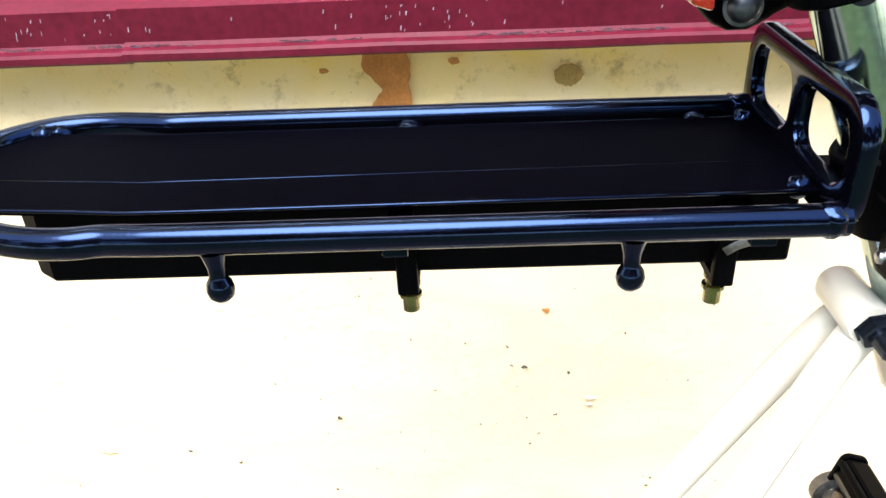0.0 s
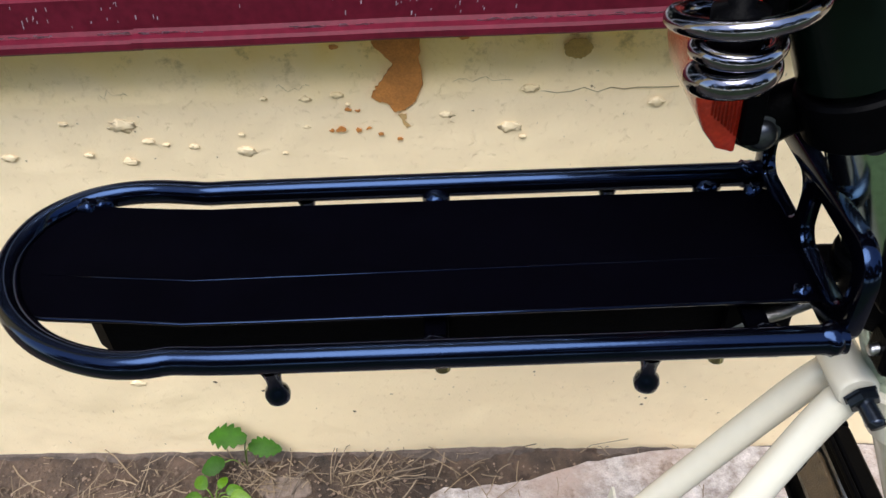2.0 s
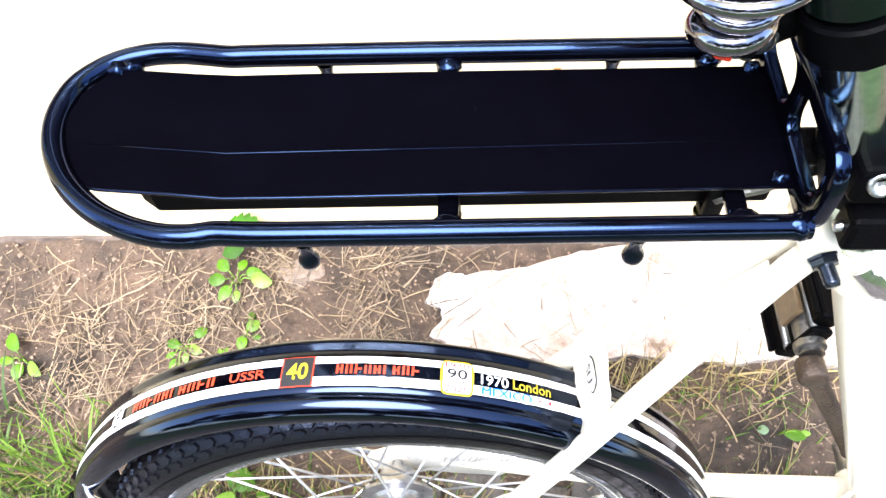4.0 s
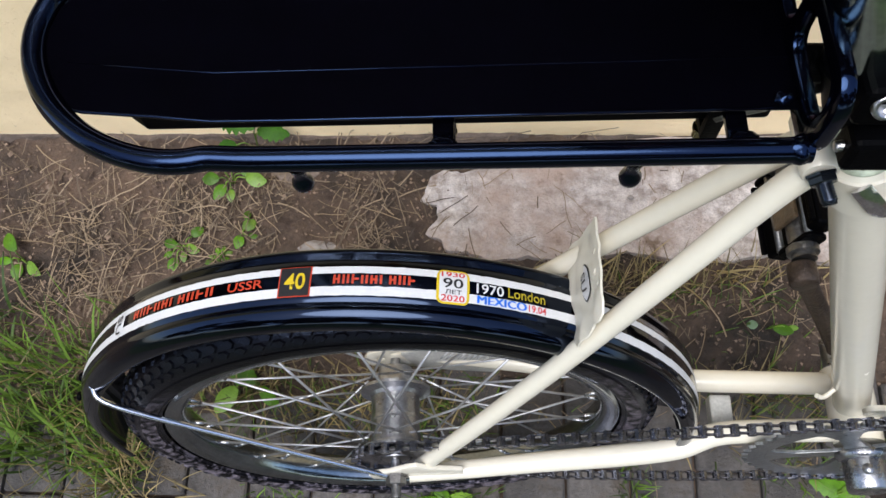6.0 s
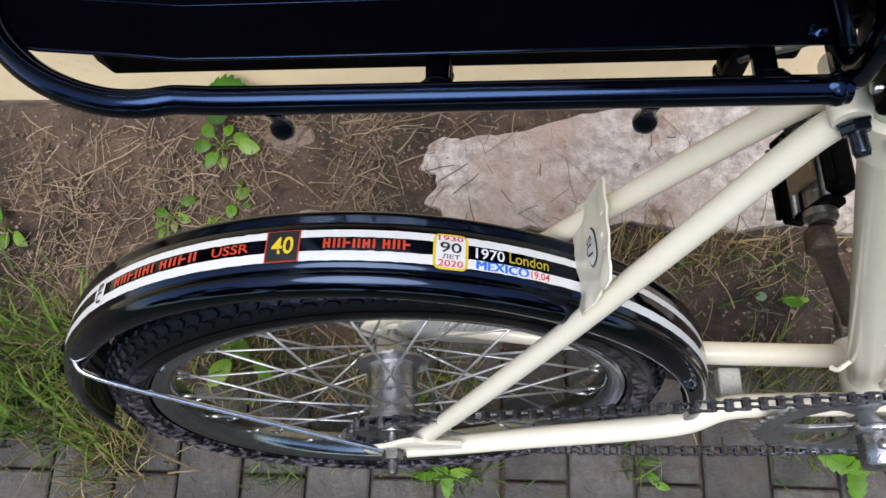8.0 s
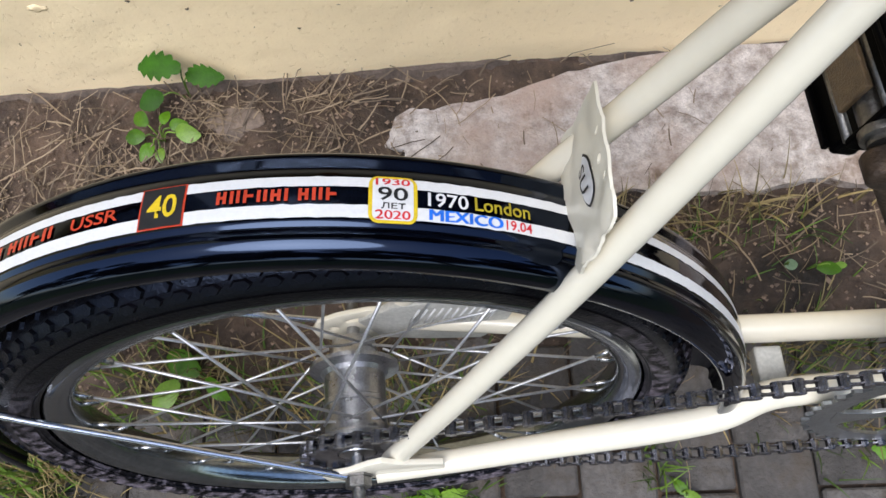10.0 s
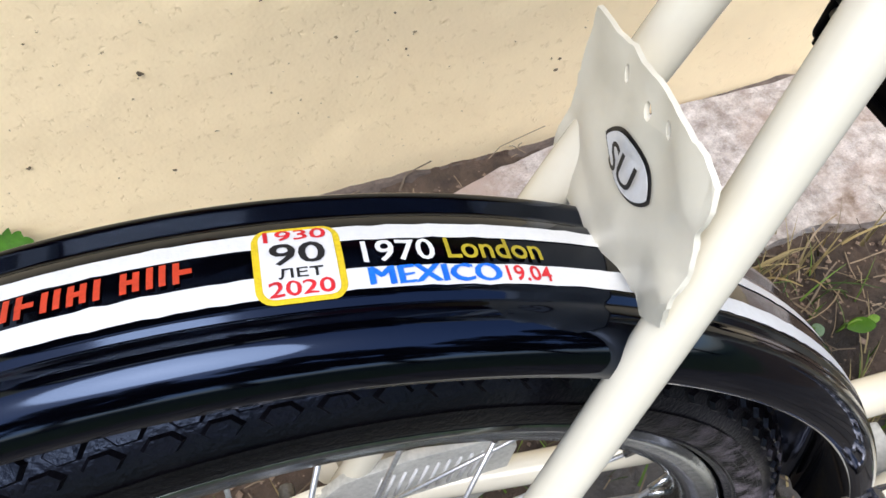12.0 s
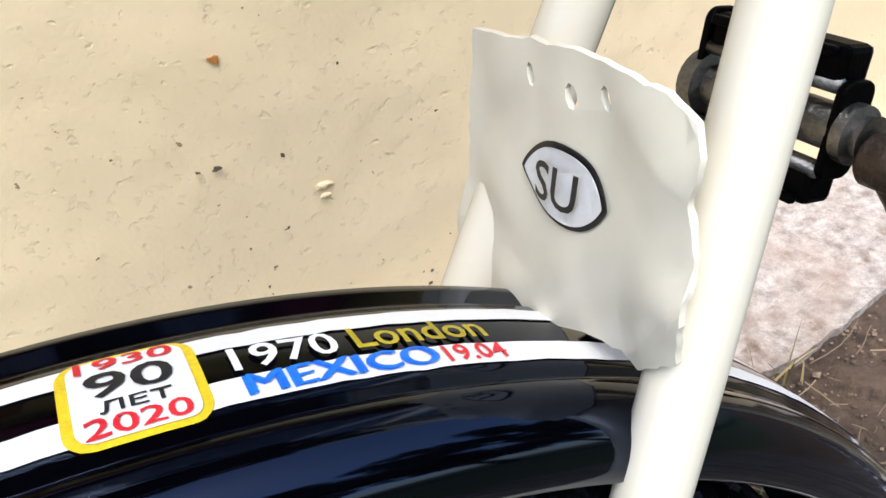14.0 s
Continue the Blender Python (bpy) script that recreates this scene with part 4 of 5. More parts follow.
RINGSTEEL = material("ring_steel", (0.34, 0.35, 0.35), 0.3, 0.8, 70, 0.55, 0.2, 400)
bore = [(0.0775 * math.cos(2 * math.pi * k / 60), 0.0775 * math.sin(2 * math.pi * k / 60)) for k in range(60)]
ring = fix_sharp(on_bike("chainring", slab(gear(44, RING, 0.004), [bore], 0.0026, pose(BB.x, CY + 0.0013, BB.z, 90, 0, 0), 0.0), RINGSTEEL, "steel chainring with large openings between its arms"), 30)
for k in range(5):
    a = 72 * k + 50
    bm = slab([(0.012, -0.012), (0.030, -0.0085), (0.054, -0.0075), (0.071, -0.0140), (0.0780, -0.0210), (0.0805, 0.0), (0.0780, 0.0210), (0.071, 0.0140), (0.054, 0.0075), (0.030, 0.0085), (0.012, 0.012)], [], 0.0030, pose(BB.x, CY + 0.0015, BB.z, 90, 0, 0) @ pose(0, 0, 0, 0, 0, a), 0.0004)
    part("arm", bm, RINGSTEEL, ring, smooth=False)
part("spider_boss", lathe([(0, 0.0), (0.022, 0.0), (0.020, -0.006), (0.014, -0.008), (0, -0.008)], (BB.x, CY - 0.001, BB.z), (0, 1, 0), 28), STEEL, ring)


def crank(sgn, tip, name):
    a = Vector((BB.x, sgn * (0.060 if sgn < 0 else 0.050), BB.z))
    d = (Vector(tip) - a)
    pts = [a + d * t for t in (0.0, 0.1, 0.5, 0.9, 1.0)]
    ob = on_bike(name, tube(pts, [0.012, 0.0095, 0.0080, 0.0082, 0.0095], 16, squash=(1, 0.8, 1)), RUST, "worn steel cottered crank arm")
    part("boss", lathe([(0, -0.016), (0.0155, -0.016), (0.017, -0.014), (0.017, 0.012), (0.0155, 0.014), (0, 0.014)], a, (0, 1, 0), 26), STEEL, ob)
    part("eye", lathe([(0, -0.009), (0.0095, -0.009), (0.0110, -0.007), (0.0110, 0.007), (0.0095, 0.009), (0, 0.009)], tip, (0, 1, 0), 24), RUST, ob)
    part("cotter", tube([a + Vector((0.012, 0, -0.014)), a + Vector((-0.006, 0, 0.020))], 0.0045, 12), STEEL, ob)
    return ob


crank(1, (0.342, 0.052, 0.428), "crank_left")
crank(-1, (0.516, -0.074, 0.128), "crank_right")


def pedal(origin, sgn, tilt):
    """Rubber block pedal on its spindle; origin is at the crank eye."""
    m = Matrix.Translation(origin) @ pose(0, 0, 0, 0, tilt, 0)

    def add(name, bm, mat, label=""):
        bmesh.ops.transform(bm, matrix=m, verts=bm.verts)
        return bm

    body = on_bike("pedal", add("b", lathe([(0, 0.010), (0.0095, 0.010), (0.0085, 0.014), (0.0120, 0.015), (0.0120, 0.020), (0.0095, 0.022), (0.0095, 0.090), (0.0145, 0.092), (0.0145, 0.100), (0, 0.101)], (0, 0, 0), (0, sgn, 0), 22), DULL), DULL, "black block pedal with amber reflectors")
    for s in (-1, 1):
        part("block", add("k", box((0.016, 0.068, 0.017), (s * 0.0245, sgn * 0.058, 0), 0.003), MATT), MATT, body, smooth=False)
        part("tread_plate", add("r", box((0.004, 0.062, 0.004), (s * 0.030, sgn * 0.058, 0.0112), 0.001), MATT), MATT, body, smooth=False)
        part("side_rail", add("s", tube([(s * 0.017, sgn * 0.024, 0.006), (s * 0.017, sgn * 0.092, 0.006)], 0.0032, 10), DULL), DULL, body)
    part("label_plate", add("l", box((0.026, 0.040, 0.004), (0.002, sgn * 0.058, 0.0115), 0.001), DULL), PINKLENS, body, smooth=False)
    for yy, half in ((0.022, 0.020), (0.094, 0.034)):
        part("cage", add("c", slab(rounded(-half, -0.0095, half, 0.0095, 0.006), [], 0.004, pose(0, sgn * yy + 0.002, 0, 90, 0, 0), 0.001), GRIME), MATT, body, smooth=False)


PINKLENS = material("pinkish_lens", (0.15, 0.10, 0.055), 0.3, 0, 150, 0.5, 0.4, 900)
pedal((0.343, 0.052, 0.434), 1, -74)


def build_chain():
    """Roller chain: links round the sprocket and the chainring, with the lower run hanging a little."""
    c0, c1 = Vector((CHAIN0.x, 0, CHAIN0.z)), Vector((BB.x, 0, BB.z))
    d = c1 - c0
    dist, base = d.length, math.atan2(d.z, d.x)
    off = math.asin((RING - SPR) / dist)
    pts = []
    # upper run
    a = base + math.pi / 2 + off
    p0, p1 = c0 + SPR * Vector((math.cos(a), 0, math.sin(a))), c1 + RING * Vector((math.cos(a), 0, math.sin(a)))
    pts += [p0.lerp(p1, i / 60) for i in range(60)]
    b = base - math.pi / 2 - off
    for i in range(80):
        q = a + (b - a) * i / 80
        pts.append(c1 + RING * Vector((math.cos(q), 0, math.sin(q))))
    q0, q1 = c1 + RING * Vector((math.cos(b), 0, math.sin(b))), c0 + SPR * Vector((math.cos(b), 0, math.sin(b)))
    for i in range(60):
        t = i / 60
        pts.append(q0.lerp(q1, t) - Vector((0, 0, 0.022 * 4 * t * (1 - t))))
    for i in range(40):
        q = b - (2 * math.pi - (a - b)) * i / 40
        pts.append(c0 + SPR * Vector((math.cos(q), 0, math.sin(q))))
    pts.append(pts[0])
    seg = [0.0]
    for u, v in zip(pts, pts[1:]):
        seg.append(seg[-1] + (v - u).length)
    count = round(seg[-1] / 0.0127 / 2) * 2
    joints = []
    j = 0
    for k in range(count):
        s = seg[-1] * k / count
        while seg[j + 1] < s:
            j += 1
        t = (s - seg[j]) / max(1e-9, seg[j + 1] - seg[j])
        joints.append(pts[j].lerp(pts[j + 1], t))

    def link(gap):
        bm = bmesh.new()
        h, w = 0.0033, 0.00635
        for y in (-gap, gap):
            prof = [(-w - h * 0.8, 0), (-w - h * 0.5, h * 0.8), (-w * 0.6, h), (0, h * 0.7), (w * 0.6, h), (w + h * 0.5, h * 0.8), (w + h * 0.8, 0), (w + h * 0.5, -h * 0.8), (w * 0.6, -h), (0, -h * 0.7), (-w * 0.6, -h), (-w - h * 0.5, -h * 0.8)]
            lo = [bm.verts.new((x, y - 0.0006, z)) for x, z in prof]
            hi = [bm.verts.new((x, y + 0.0006, z)) for x, z in prof]
            bm.faces.new(lo)
            bm.faces.new(hi[::-1])
            for i in range(len(prof)):
                bm.faces.new((lo[i], hi[i], hi[(i + 1) % len(prof)], lo[(i + 1) % len(prof)]))
        for x in (-w, w):
            sweep(bm, [(x, -0.0045, 0), (x, 0.0045, 0)], 0.0021 if gap > 0.003 else 0.0038, 8)
        bmesh.ops.recalc_face_normals(bm, faces=bm.faces)
        return bm

    outer, inner = None, None
    chain = None
    for k in range(count):
        a, b = joints[k], joints[(k + 1) % count]
        mid, dd = (a + b) / 2, b - a
        m = pose(mid.x, chain_y(mid.x), mid.z, 0, -math.degrees(math.atan2(dd.z, dd.x)), 0)
        if k == 0:
            chain = on_bike("chain", link(0.0036), GRIME, "oily steel roller chain", smooth=False)
            chain.matrix_basis = m
            inner = link(0.0023)
            inv = m.inverted()
            me = bpy.data.meshes.new("chain_link")
            inner.to_mesh(me)
            inner.free()
            me.materials.append(GRIME)
        else:
            o = new("chain_link", chain.data if k % 2 == 0 else me)
            o.parent = chain
            o.matrix_basis = inv @ m


build_chain()


# ---- cream splash flap on the mudguard ----
def build_flap():
    ang = lambda z: 0.1680 + 0.20 * (z - 0.515)
    out = [(0.0400, 0.5375), (0.0240, 0.5392), (0.0060, 0.5412), (-0.0100, 0.5412), (-0.0203, 0.5398), (-0.0271, 0.5367), (-0.0299, 0.5318), (-0.0290, 0.5236), (-0.0323, 0.5162), (-0.0342, 0.5066), (-0.0343, 0.4986), (-0.0306, 0.4948), (-0.0247, 0.4908), (-0.0151, 0.4890), (0.0029, 0.4838), (0.0156, 0.4806), (0.0248, 0.4790), (0.0340, 0.4780), (0.0450, 0.4790), (0.0440, 0.4900), (0.0415, 0.5040), (0.0405, 0.5200)]
    hs = [oval(0.0168, 0.5335, 0.0012, 0.0024, -0.5, 8), oval(0.0030, 0.5330, 0.0016, 0.0025, -0.5, 8), oval(-0.0062, 0.5350, 0.0014, 0.0024, -0.4, 8)]
    fine = []
    for a, b in zip(out, out[1:] + out[:1]):
        for k in range(6):
            t = k / 6
            y, z = a[0] + (b[0] - a[0]) * t, a[1] + (b[1] - a[1]) * t
            w = 0.0007 * noise.noise(Vector((y * 300, z * 300, 0)))
            fine.append((y + w, z + w))
    bm = slab(fine, hs, 0.0014, Matrix.Identity(4), 0.0)
    bmesh.ops.triangulate(bm, faces=bm.faces)
    for _ in range(3):
        bmesh.ops.subdivide_edges(bm, edges=[e for e in bm.edges if e.calc_length() > 0.0055], cuts=1)
        bmesh.ops.triangulate(bm, faces=bm.faces)
    for v in bm.verts:
        y, z, t = v.co.x, v.co.y, v.co.z
        x = ang(z) + t - 0.0012 + 0.0016 * noise.noise(Vector((y * 70, z * 70, 1))) - 0.0035 * min(1, max(0, (-0.018 - y) / 0.014)) * min(1, max(0, (0.518 - z) / 0.012)) + 0.0006 * math.sin(z * 430 + y * 150 + 3 * noise.noise(Vector((z * 60, 0, 0)))) * min(1, max(0, (-0.022 - y) / 0.012))
        v.co = Vector((x, y, z))
    bmesh.ops.recalc_face_normals(bm, faces=bm.faces)
    ob = fix_sharp(on_bike("splash_flap", bm, FLAP, "torn cream plastic splash flap with an oval badge"), 50)

    def disc(name, rx, rz, lift, mat, parent):
        b2 = bmesh.new()
        pts = []
        for i in range(40):
            q = 2 * math.pi * i / 40
            y, z = 0.0034 + rx * math.cos(q) * (1 - 0.12 * abs(math.sin(2 * q))), 0.5152 + rz * math.sin(q)
            pts.append(b2.verts.new((ang(z) - 0.0013 - lift + 0.0016 * noise.noise(Vector((y * 70, z * 70, 1))), y, z)))
        b2.faces.new(pts)
        bmesh.ops.recalc_face_normals(b2, faces=b2.faces)
        return part(name, b2, mat, parent, smooth=False)

    disc("badge_rim", 0.0135, 0.0085, 0.0004, INK, ob)
    disc("badge_face", 0.0122, 0.0074, 0.0008, WHITE, ob)
    me = text_mesh("SU", 0.0115)
    for v in me.verts:
        u, w = v.co.x, v.co.y
        y, z = 0.0034 - u, 0.5152 + w
        v.co = Vector((ang(z) - 0.0034 + 0.0016 * noise.noise(Vector((y * 70, z * 70, 1))), y, z))
    part("badge_letters", me, INK, ob, smooth=False)


def text_mesh(body, size, bold=0.012, spacing=1.0):
    """Flat letters, centred, as a bmesh."""
    cu = bpy.data.curves.new("letters", "FONT")
    cu.body, cu.size, cu.align_x, cu.align_y, cu.offset, cu.space_character = body, size, "CENTER", "CENTER", bold * size, spacing
    cu.resolution_u = 3
    ob = bpy.data.objects.new("letters", cu)
    scene.collection.objects.link(ob)
    bpy.context.view_layer.update()
    me = bpy.data.meshes.new_from_object(ob.evaluated_get(bpy.context.evaluated_depsgraph_get()))
    bm = bmesh.new()
    bm.from_mesh(me)
    bpy.data.objects.remove(ob)
    bpy.data.curves.remove(cu)
    bpy.data.meshes.remove(me)
    bmesh.ops.triangulate(bm, faces=bm.faces)
    return bm


build_flap()


# ---- lettering on the mudguard ----
def fit_box(bm):
    xs, ys = [v.co.x for v in bm.verts], [v.co.y for v in bm.verts]
    return min(xs), max(xs), min(ys), max(ys)


def guard_text(body, phi0, phi1, y0, y1, mat, lift=0.0007, parent=None, label="", slant=0.0):
    """Painted letters from phi0 to phi1 along the guard, between y0 and y1 across it."""
    bm = text_mesh(body, 1.0, 0.0 if "M" in body else 0.014)
    x0, x1, v0, v1 = fit_box(bm)
    bmesh.ops.triangulate(bm, faces=bm.faces)
    bmesh.ops.subdivide_edges(bm, edges=[e for e in bm.edges if e.calc_length() > 0.25], cuts=1)
    for v in bm.verts:
        u, w = (v.co.x - x0) / (x1 - x0), (v.co.y - v0) / (v1 - v0)
        wob = 0.0004 * noise.noise(Vector((u * 9, w * 3, phi0)))
        v.co = guard_point(phi0 + (phi1 - phi0) * u, y0 + (y1 - y0) * w + wob, lift)
    return part("letters", bm, mat, parent or guard, label, smooth=False)


def guard_shape(name, phi0, phi1, y0, y1, r, lift, mat, label=""):
    """A round-cornered painted patch on the guard; r in degrees along it."""
    k = (y1 - y0) / (phi1 - phi0) * 0.9
    bm = slab(rounded(phi0, 0, phi1, phi1 - phi0, r, 6), [], 0.01, Matrix.Identity(4))
    bmesh.ops.delete(bm, geom=[f for f in bm.faces if abs(f.normal.z) < 0.5 or f.calc_center_median().z < 0.005], context="FACES")
    bmesh.ops.subdivide_edges(bm, edges=[e for e in bm.edges if e.calc_length() > 0.8], cuts=3)
    bmesh.ops.triangulate(bm, faces=bm.faces)
    for v in bm.verts:
        w = 0.00025 * noise.noise(Vector((v.co.x * 3, v.co.y * 3, 0)))
        v.co = guard_point(v.co.x, y0 + (y1 - y0) * v.co.y / (phi1 - phi0) + w, lift)
    bmesh.ops.recalc_face_normals(bm, faces=bm.faces)
    return part(name, bm, mat, guard, label, smooth=False)


def guard_bars(count, phi0, phi1, y0, y1, mat, seed):
    """Letter-sized painted strokes in place of a trade name."""
    rng = random.Random(seed)
    step = (phi1 - phi0) / count
    for i in range(count):
        a, b = phi0 + step * i, phi0 + step * (i + 0.74)
        top = y1 + rng.uniform(-0.0004, 0.0004)
        guard_patch("paint_bar", a, a + step * 0.26, y0, top, 0.0007, mat, 0.0002, seed + i)
        if i % 3 != 2:
            guard_patch("paint_bar", a + step * 0.48, b, y0 + 0.0002, top, 0.0007, mat, 0.0002, seed + i + 40)
        if i % 2 == 0:
            guard_patch("paint_bar", a, b, (y0 + top) / 2 - 0.0008, (y0 + top) / 2 + 0.0008, 0.0008, mat, 0.0002, seed + i + 80)


guard_bars(10, -38.9, -21.3, -0.0032, 0.0034, RED, 11)
guard_text("USSR", -19.2, -13.6, -0.0032, 0.0034, RED)
guard_bars(9, -3.40, 8.12, -0.0030, 0.0036, RED, 12)
# black panel with the number forty
guard_patch("panel_rim", -11.2, -6.5, -0.0112, 0.0104, 0.0005, RED, 0.0002, 5)
panel = guard_patch("panel", -11.0, -6.7, -0.0106, 0.0098, 0.0008, INK, 0.0002, 6)
guard_text("40", -10.3, -7.3, -0.0062, 0.0058, YELLOW, 0.0011)
# anniversary sticker
guard_shape("sticker_rim", 10.75, 15.35, -0.0133, 0.0108, 0.9, 0.0005, YELLOW, "yellow-edged white anniversary patch")
guard_shape("sticker", 11.12, 14.98, -0.0120, 0.0096, 0.55, 0.0008, WHITE)
guard_text("1930", 11.40, 14.65, 0.0058, 0.0094, CARMINE, 0.0011)
guard_text("90", 11.62, 14.45, -0.0024, 0.0048, INK, 0.0011)
guard_text("\u041b\u0415\u0422", 11.95, 14.22, -0.0064, -0.0034, INK, 0.0011)
guard_text("2020", 11.40, 14.68, -0.0116, -0.0072, CARMINE, 0.0011)
guard_text("1970", 16.35, 20.30, -0.0034, 0.0038, WHITE)
guard_text("London", 20.95, 26.70, -0.0030, 0.0042, OLIVE)
for shift, lift in ((0.0, 0.0007), (0.14, 0.0009)):  # two strokes of the brush
    guard_text("MEXICO", 16.45 + shift, 23.65 + shift, -0.0104, -0.0050, BLUE, lift)
guard_text("19.04", 24.10, 26.85, -0.0102, -0.0052, CARMINE)
# oval country badge further back
BADGE = -45.2
guard_shape("badge", BADGE, BADGE + 3.2, -0.0105, 0.0095, 1.5, 0.0005, WHITE)
bm = text_mesh("SU", 1.0, 0.015)
x0, x1, v0, v1 = fit_box(bm)
for v in bm.verts:
    u, w = (v.co.x - x0) / (x1 - x0), (v.co.y - v0) / (v1 - v0)
    v.co = guard_point(BADGE + 0.8 + 1.6 * w, 0.0066 - 0.0150 * u, 0.0009)
part("letters", bm, INK, guard, smooth=False)
# ---- marks on the wall ----
def wall_patch(name, outline, mat, label, depth=0.0012):
    pts = []
    for a, b in zip(outline, outline[1:] + outline[:1]):
        for k in range(6):
            t = k / 6
            x, z = a[0] + (b[0] - a[0]) * t, a[1] + (b[1] - a[1]) * t
            w = 0.0020 * noise.noise(Vector((x * 130, z * 130, 2)))
            v = 0.0012 * noise.noise(Vector((x * 420, z * 420, 7)))
            pts.append((x + w + v, z + w - v))
    bm = slab(pts, [], depth, Matrix(((1, 0, 0, 0), (0, 0, -1, WALL_Y + 0.0035), (0, 1, 0, 0), (0, 0, 0, 1))))
    bmesh.ops.translate(bm, vec=(0, -0.0042, 0), verts=bm.verts)
    return tagged(part(name, bm, mat, smooth=False), label, "stain", kind="structure")


ORANGE = material("orange_undercoat", (0.68, 0.27, 0.06), 0.9, 0, 60, 0.7, 0.6, 300)
PALEORANGE = material("orange_run", (0.72, 0.46, 0.18), 0.9, 0, 90, 0.7, 0.4, 300)
wall_patch("bare_patch", [(0.024, 0.652), (0.058, 0.652), (0.058, 0.625), (0.058, 0.600), (0.051, 0.584), (0.042, 0.577), (0.034, 0.575), (0.026, 0.583), (0.016, 0.590), (0.024, 0.603), (0.036, 0.619), (0.030, 0.629), (0.022, 0.638)], ORANGE, "orange undercoat showing where paint has peeled")
wall_patch("bare_patch", [(0.036, 0.573), (0.043, 0.573), (0.041, 0.566), (0.045, 0.560), (0.041, 0.559), (0.039, 0.566)], PALEORANGE, "thin orange run below the peeled paint", 0.0008)
RING = [(0.177 + 0.0105 * math.cos(2 * math.pi * i / 14), 0.626 + 0.0085 * math.sin(2 * math.pi * i / 14)) for i in range(14)]
wall_patch("damp_ring", RING, material("damp_stain", (0.52, 0.33, 0.09), 0.9, 0, 90, 0.7, 0.4, 300), "round brown damp stain under the sill", 0.0007)
rng = random.Random(5)
for x, z, s in ((-0.020, 0.558, 0.0026), (-0.012, 0.559, 0.0042), (0.003, 0.558, 0.0036), (0.010, 0.559, 0.0022), (-0.004, 0.578, 0.0036), (0.004, 0.577, 0.0030), (0.166, 0.399, 0.0045), (0.02, 0.553, 0.003), (0.035, 0.548, 0.003), (-0.008, 0.635, 0.004), (0.092, 0.640, 0.005)):
    wall_patch("bare_fleck", [(x + s * rng.uniform(0.6, 1.2) * math.cos(q), z + 0.6 * s * rng.uniform(0.6, 1.2) * math.sin(q)) for q in [2 * math.pi * i / 7 for i in range(7)]], ORANGE, "small orange fleck of bare plaster", 0.0010)
CRACK = material("crack_shadow", (0.60, 0.46, 0.26), 0.95, 0, 90, 0.5)
DIRT = material("dark_pit", (0.20, 0.15, 0.095), 0.95, 0, 90, 0.6)
for x, z, s in ((-0.042, 0.261, 0.0036), (0.135, 0.332, 0.0022), (0.147, 0.329, 0.0042), (0.189, 0.321, 0.0036), (0.303, 0.310, 0.0028), (0.282, 0.167, 0.0022), (0.275, 0.170, 0.0016), (-0.157, 0.194, 0.0032), (-0.010, 0.183, 0.0016), (0.154, 0.222, 0.0016), (-0.208, 0.213, 0.0026), (0.179, 0.265, 0.0026), (0.279, 0.155, 0.0032), (-0.056, 0.150, 0.0026), (0.06, 0.30, 0.0014), (0.09, 0.36, 0.0014), (-0.10, 0.31, 0.0014), (0.24, 0.37, 0.0016), (0.02, 0.24, 0.0014), (0.15, 0.26, 0.0013)):
    wall_patch("pit", [(x + 0.75 * s * rng.uniform(0.6, 1.3) * math.cos(q), z + 0.45 * s * rng.uniform(0.6, 1.2) * math.sin(q)) for q in [2 * math.pi * i / 6 for i in range(6)]], DIRT, "small dark pit in the plaster", 0.0009)
# curled paint flakes and lumps
FLAKES = [(0.212, 0.286), (-0.298, 0.212), (0.211, 0.278), (-0.193, 0.570), (0.126, 0.556), (-0.096, 0.540), (0.142, 0.592)]
for i in range(26):
    x, z = rng.uniform(-0.34, 0.36), rng.uniform(0.530, 0.60)
    if i < len(FLAKES):
        x, z = FLAKES[i]
    s = rng.uniform(0.002, 0.006) if i >= len(FLAKES) else (0.0050, 0.0075, 0.003, 0.009, 0.008, 0.007, 0.006)[i]
    bm = bmesh.new()
    bmesh.ops.create_icosphere(bm, subdivisions=3, radius=1)
    for v in bm.verts:
        k = 1 + 0.75 * noise.noise(v.co * 2.6 + Vector((i * 3.1, 0, 0)))
        v.co = Vector((v.co.x * s * k, v.co.y * 0.0010 * k, v.co.z * s * 0.55 * k)) * 1.1
    bmesh.ops.translate(bm, vec=(x, WALL_Y - 0.0008, z), verts=bm.verts)
    tagged(part("paint_flake", bm, PLASTER), "lifted flake of pale yellow paint", "paint flake", group="paint flakes", kind="structure")
# hairline crack below the sill
crack = [(0.142 + 0.0105 * i, 0.588 + 0.006 * noise.noise(Vector((i * 0.9, 0, 0)))) for i in range(12)]
tagged(part("crack", tube([(x, WALL_Y + 0.0002, z) for x, z in crack], 0.0004, 6), CRACK), "fine crack in the painted plaster", "crack", kind="structure")
for i in range(4):
    x, z, w = rng.uniform(-0.36, 0.30), rng.choice([0.600, 0.601, 0.603]), rng.uniform(0.02, 0.08)
    line = [(x + w * k / 9, WALL_Y + (0.0012 if z > 0.6 else 0.0002), z + 0.006 * noise.noise(Vector((i * 5.3, k * 0.5, 0)))) for k in range(10)]
    tagged(part("crack", tube(line, [0.0001 + 0.0004 * max(0, noise.noise(Vector((i * 2.1, k * 0.9, 3)))) for k in range(10)], 6), CRACK), "fine crack in the painted plaster", "crack", group="cracks in the plaster", kind="structure")
# scraped whitish dirt along the fold of the sill
SCUFF = material("pale_scuff", (0.50, 0.40, 0.46), 0.8, 0, 200, 0.45)


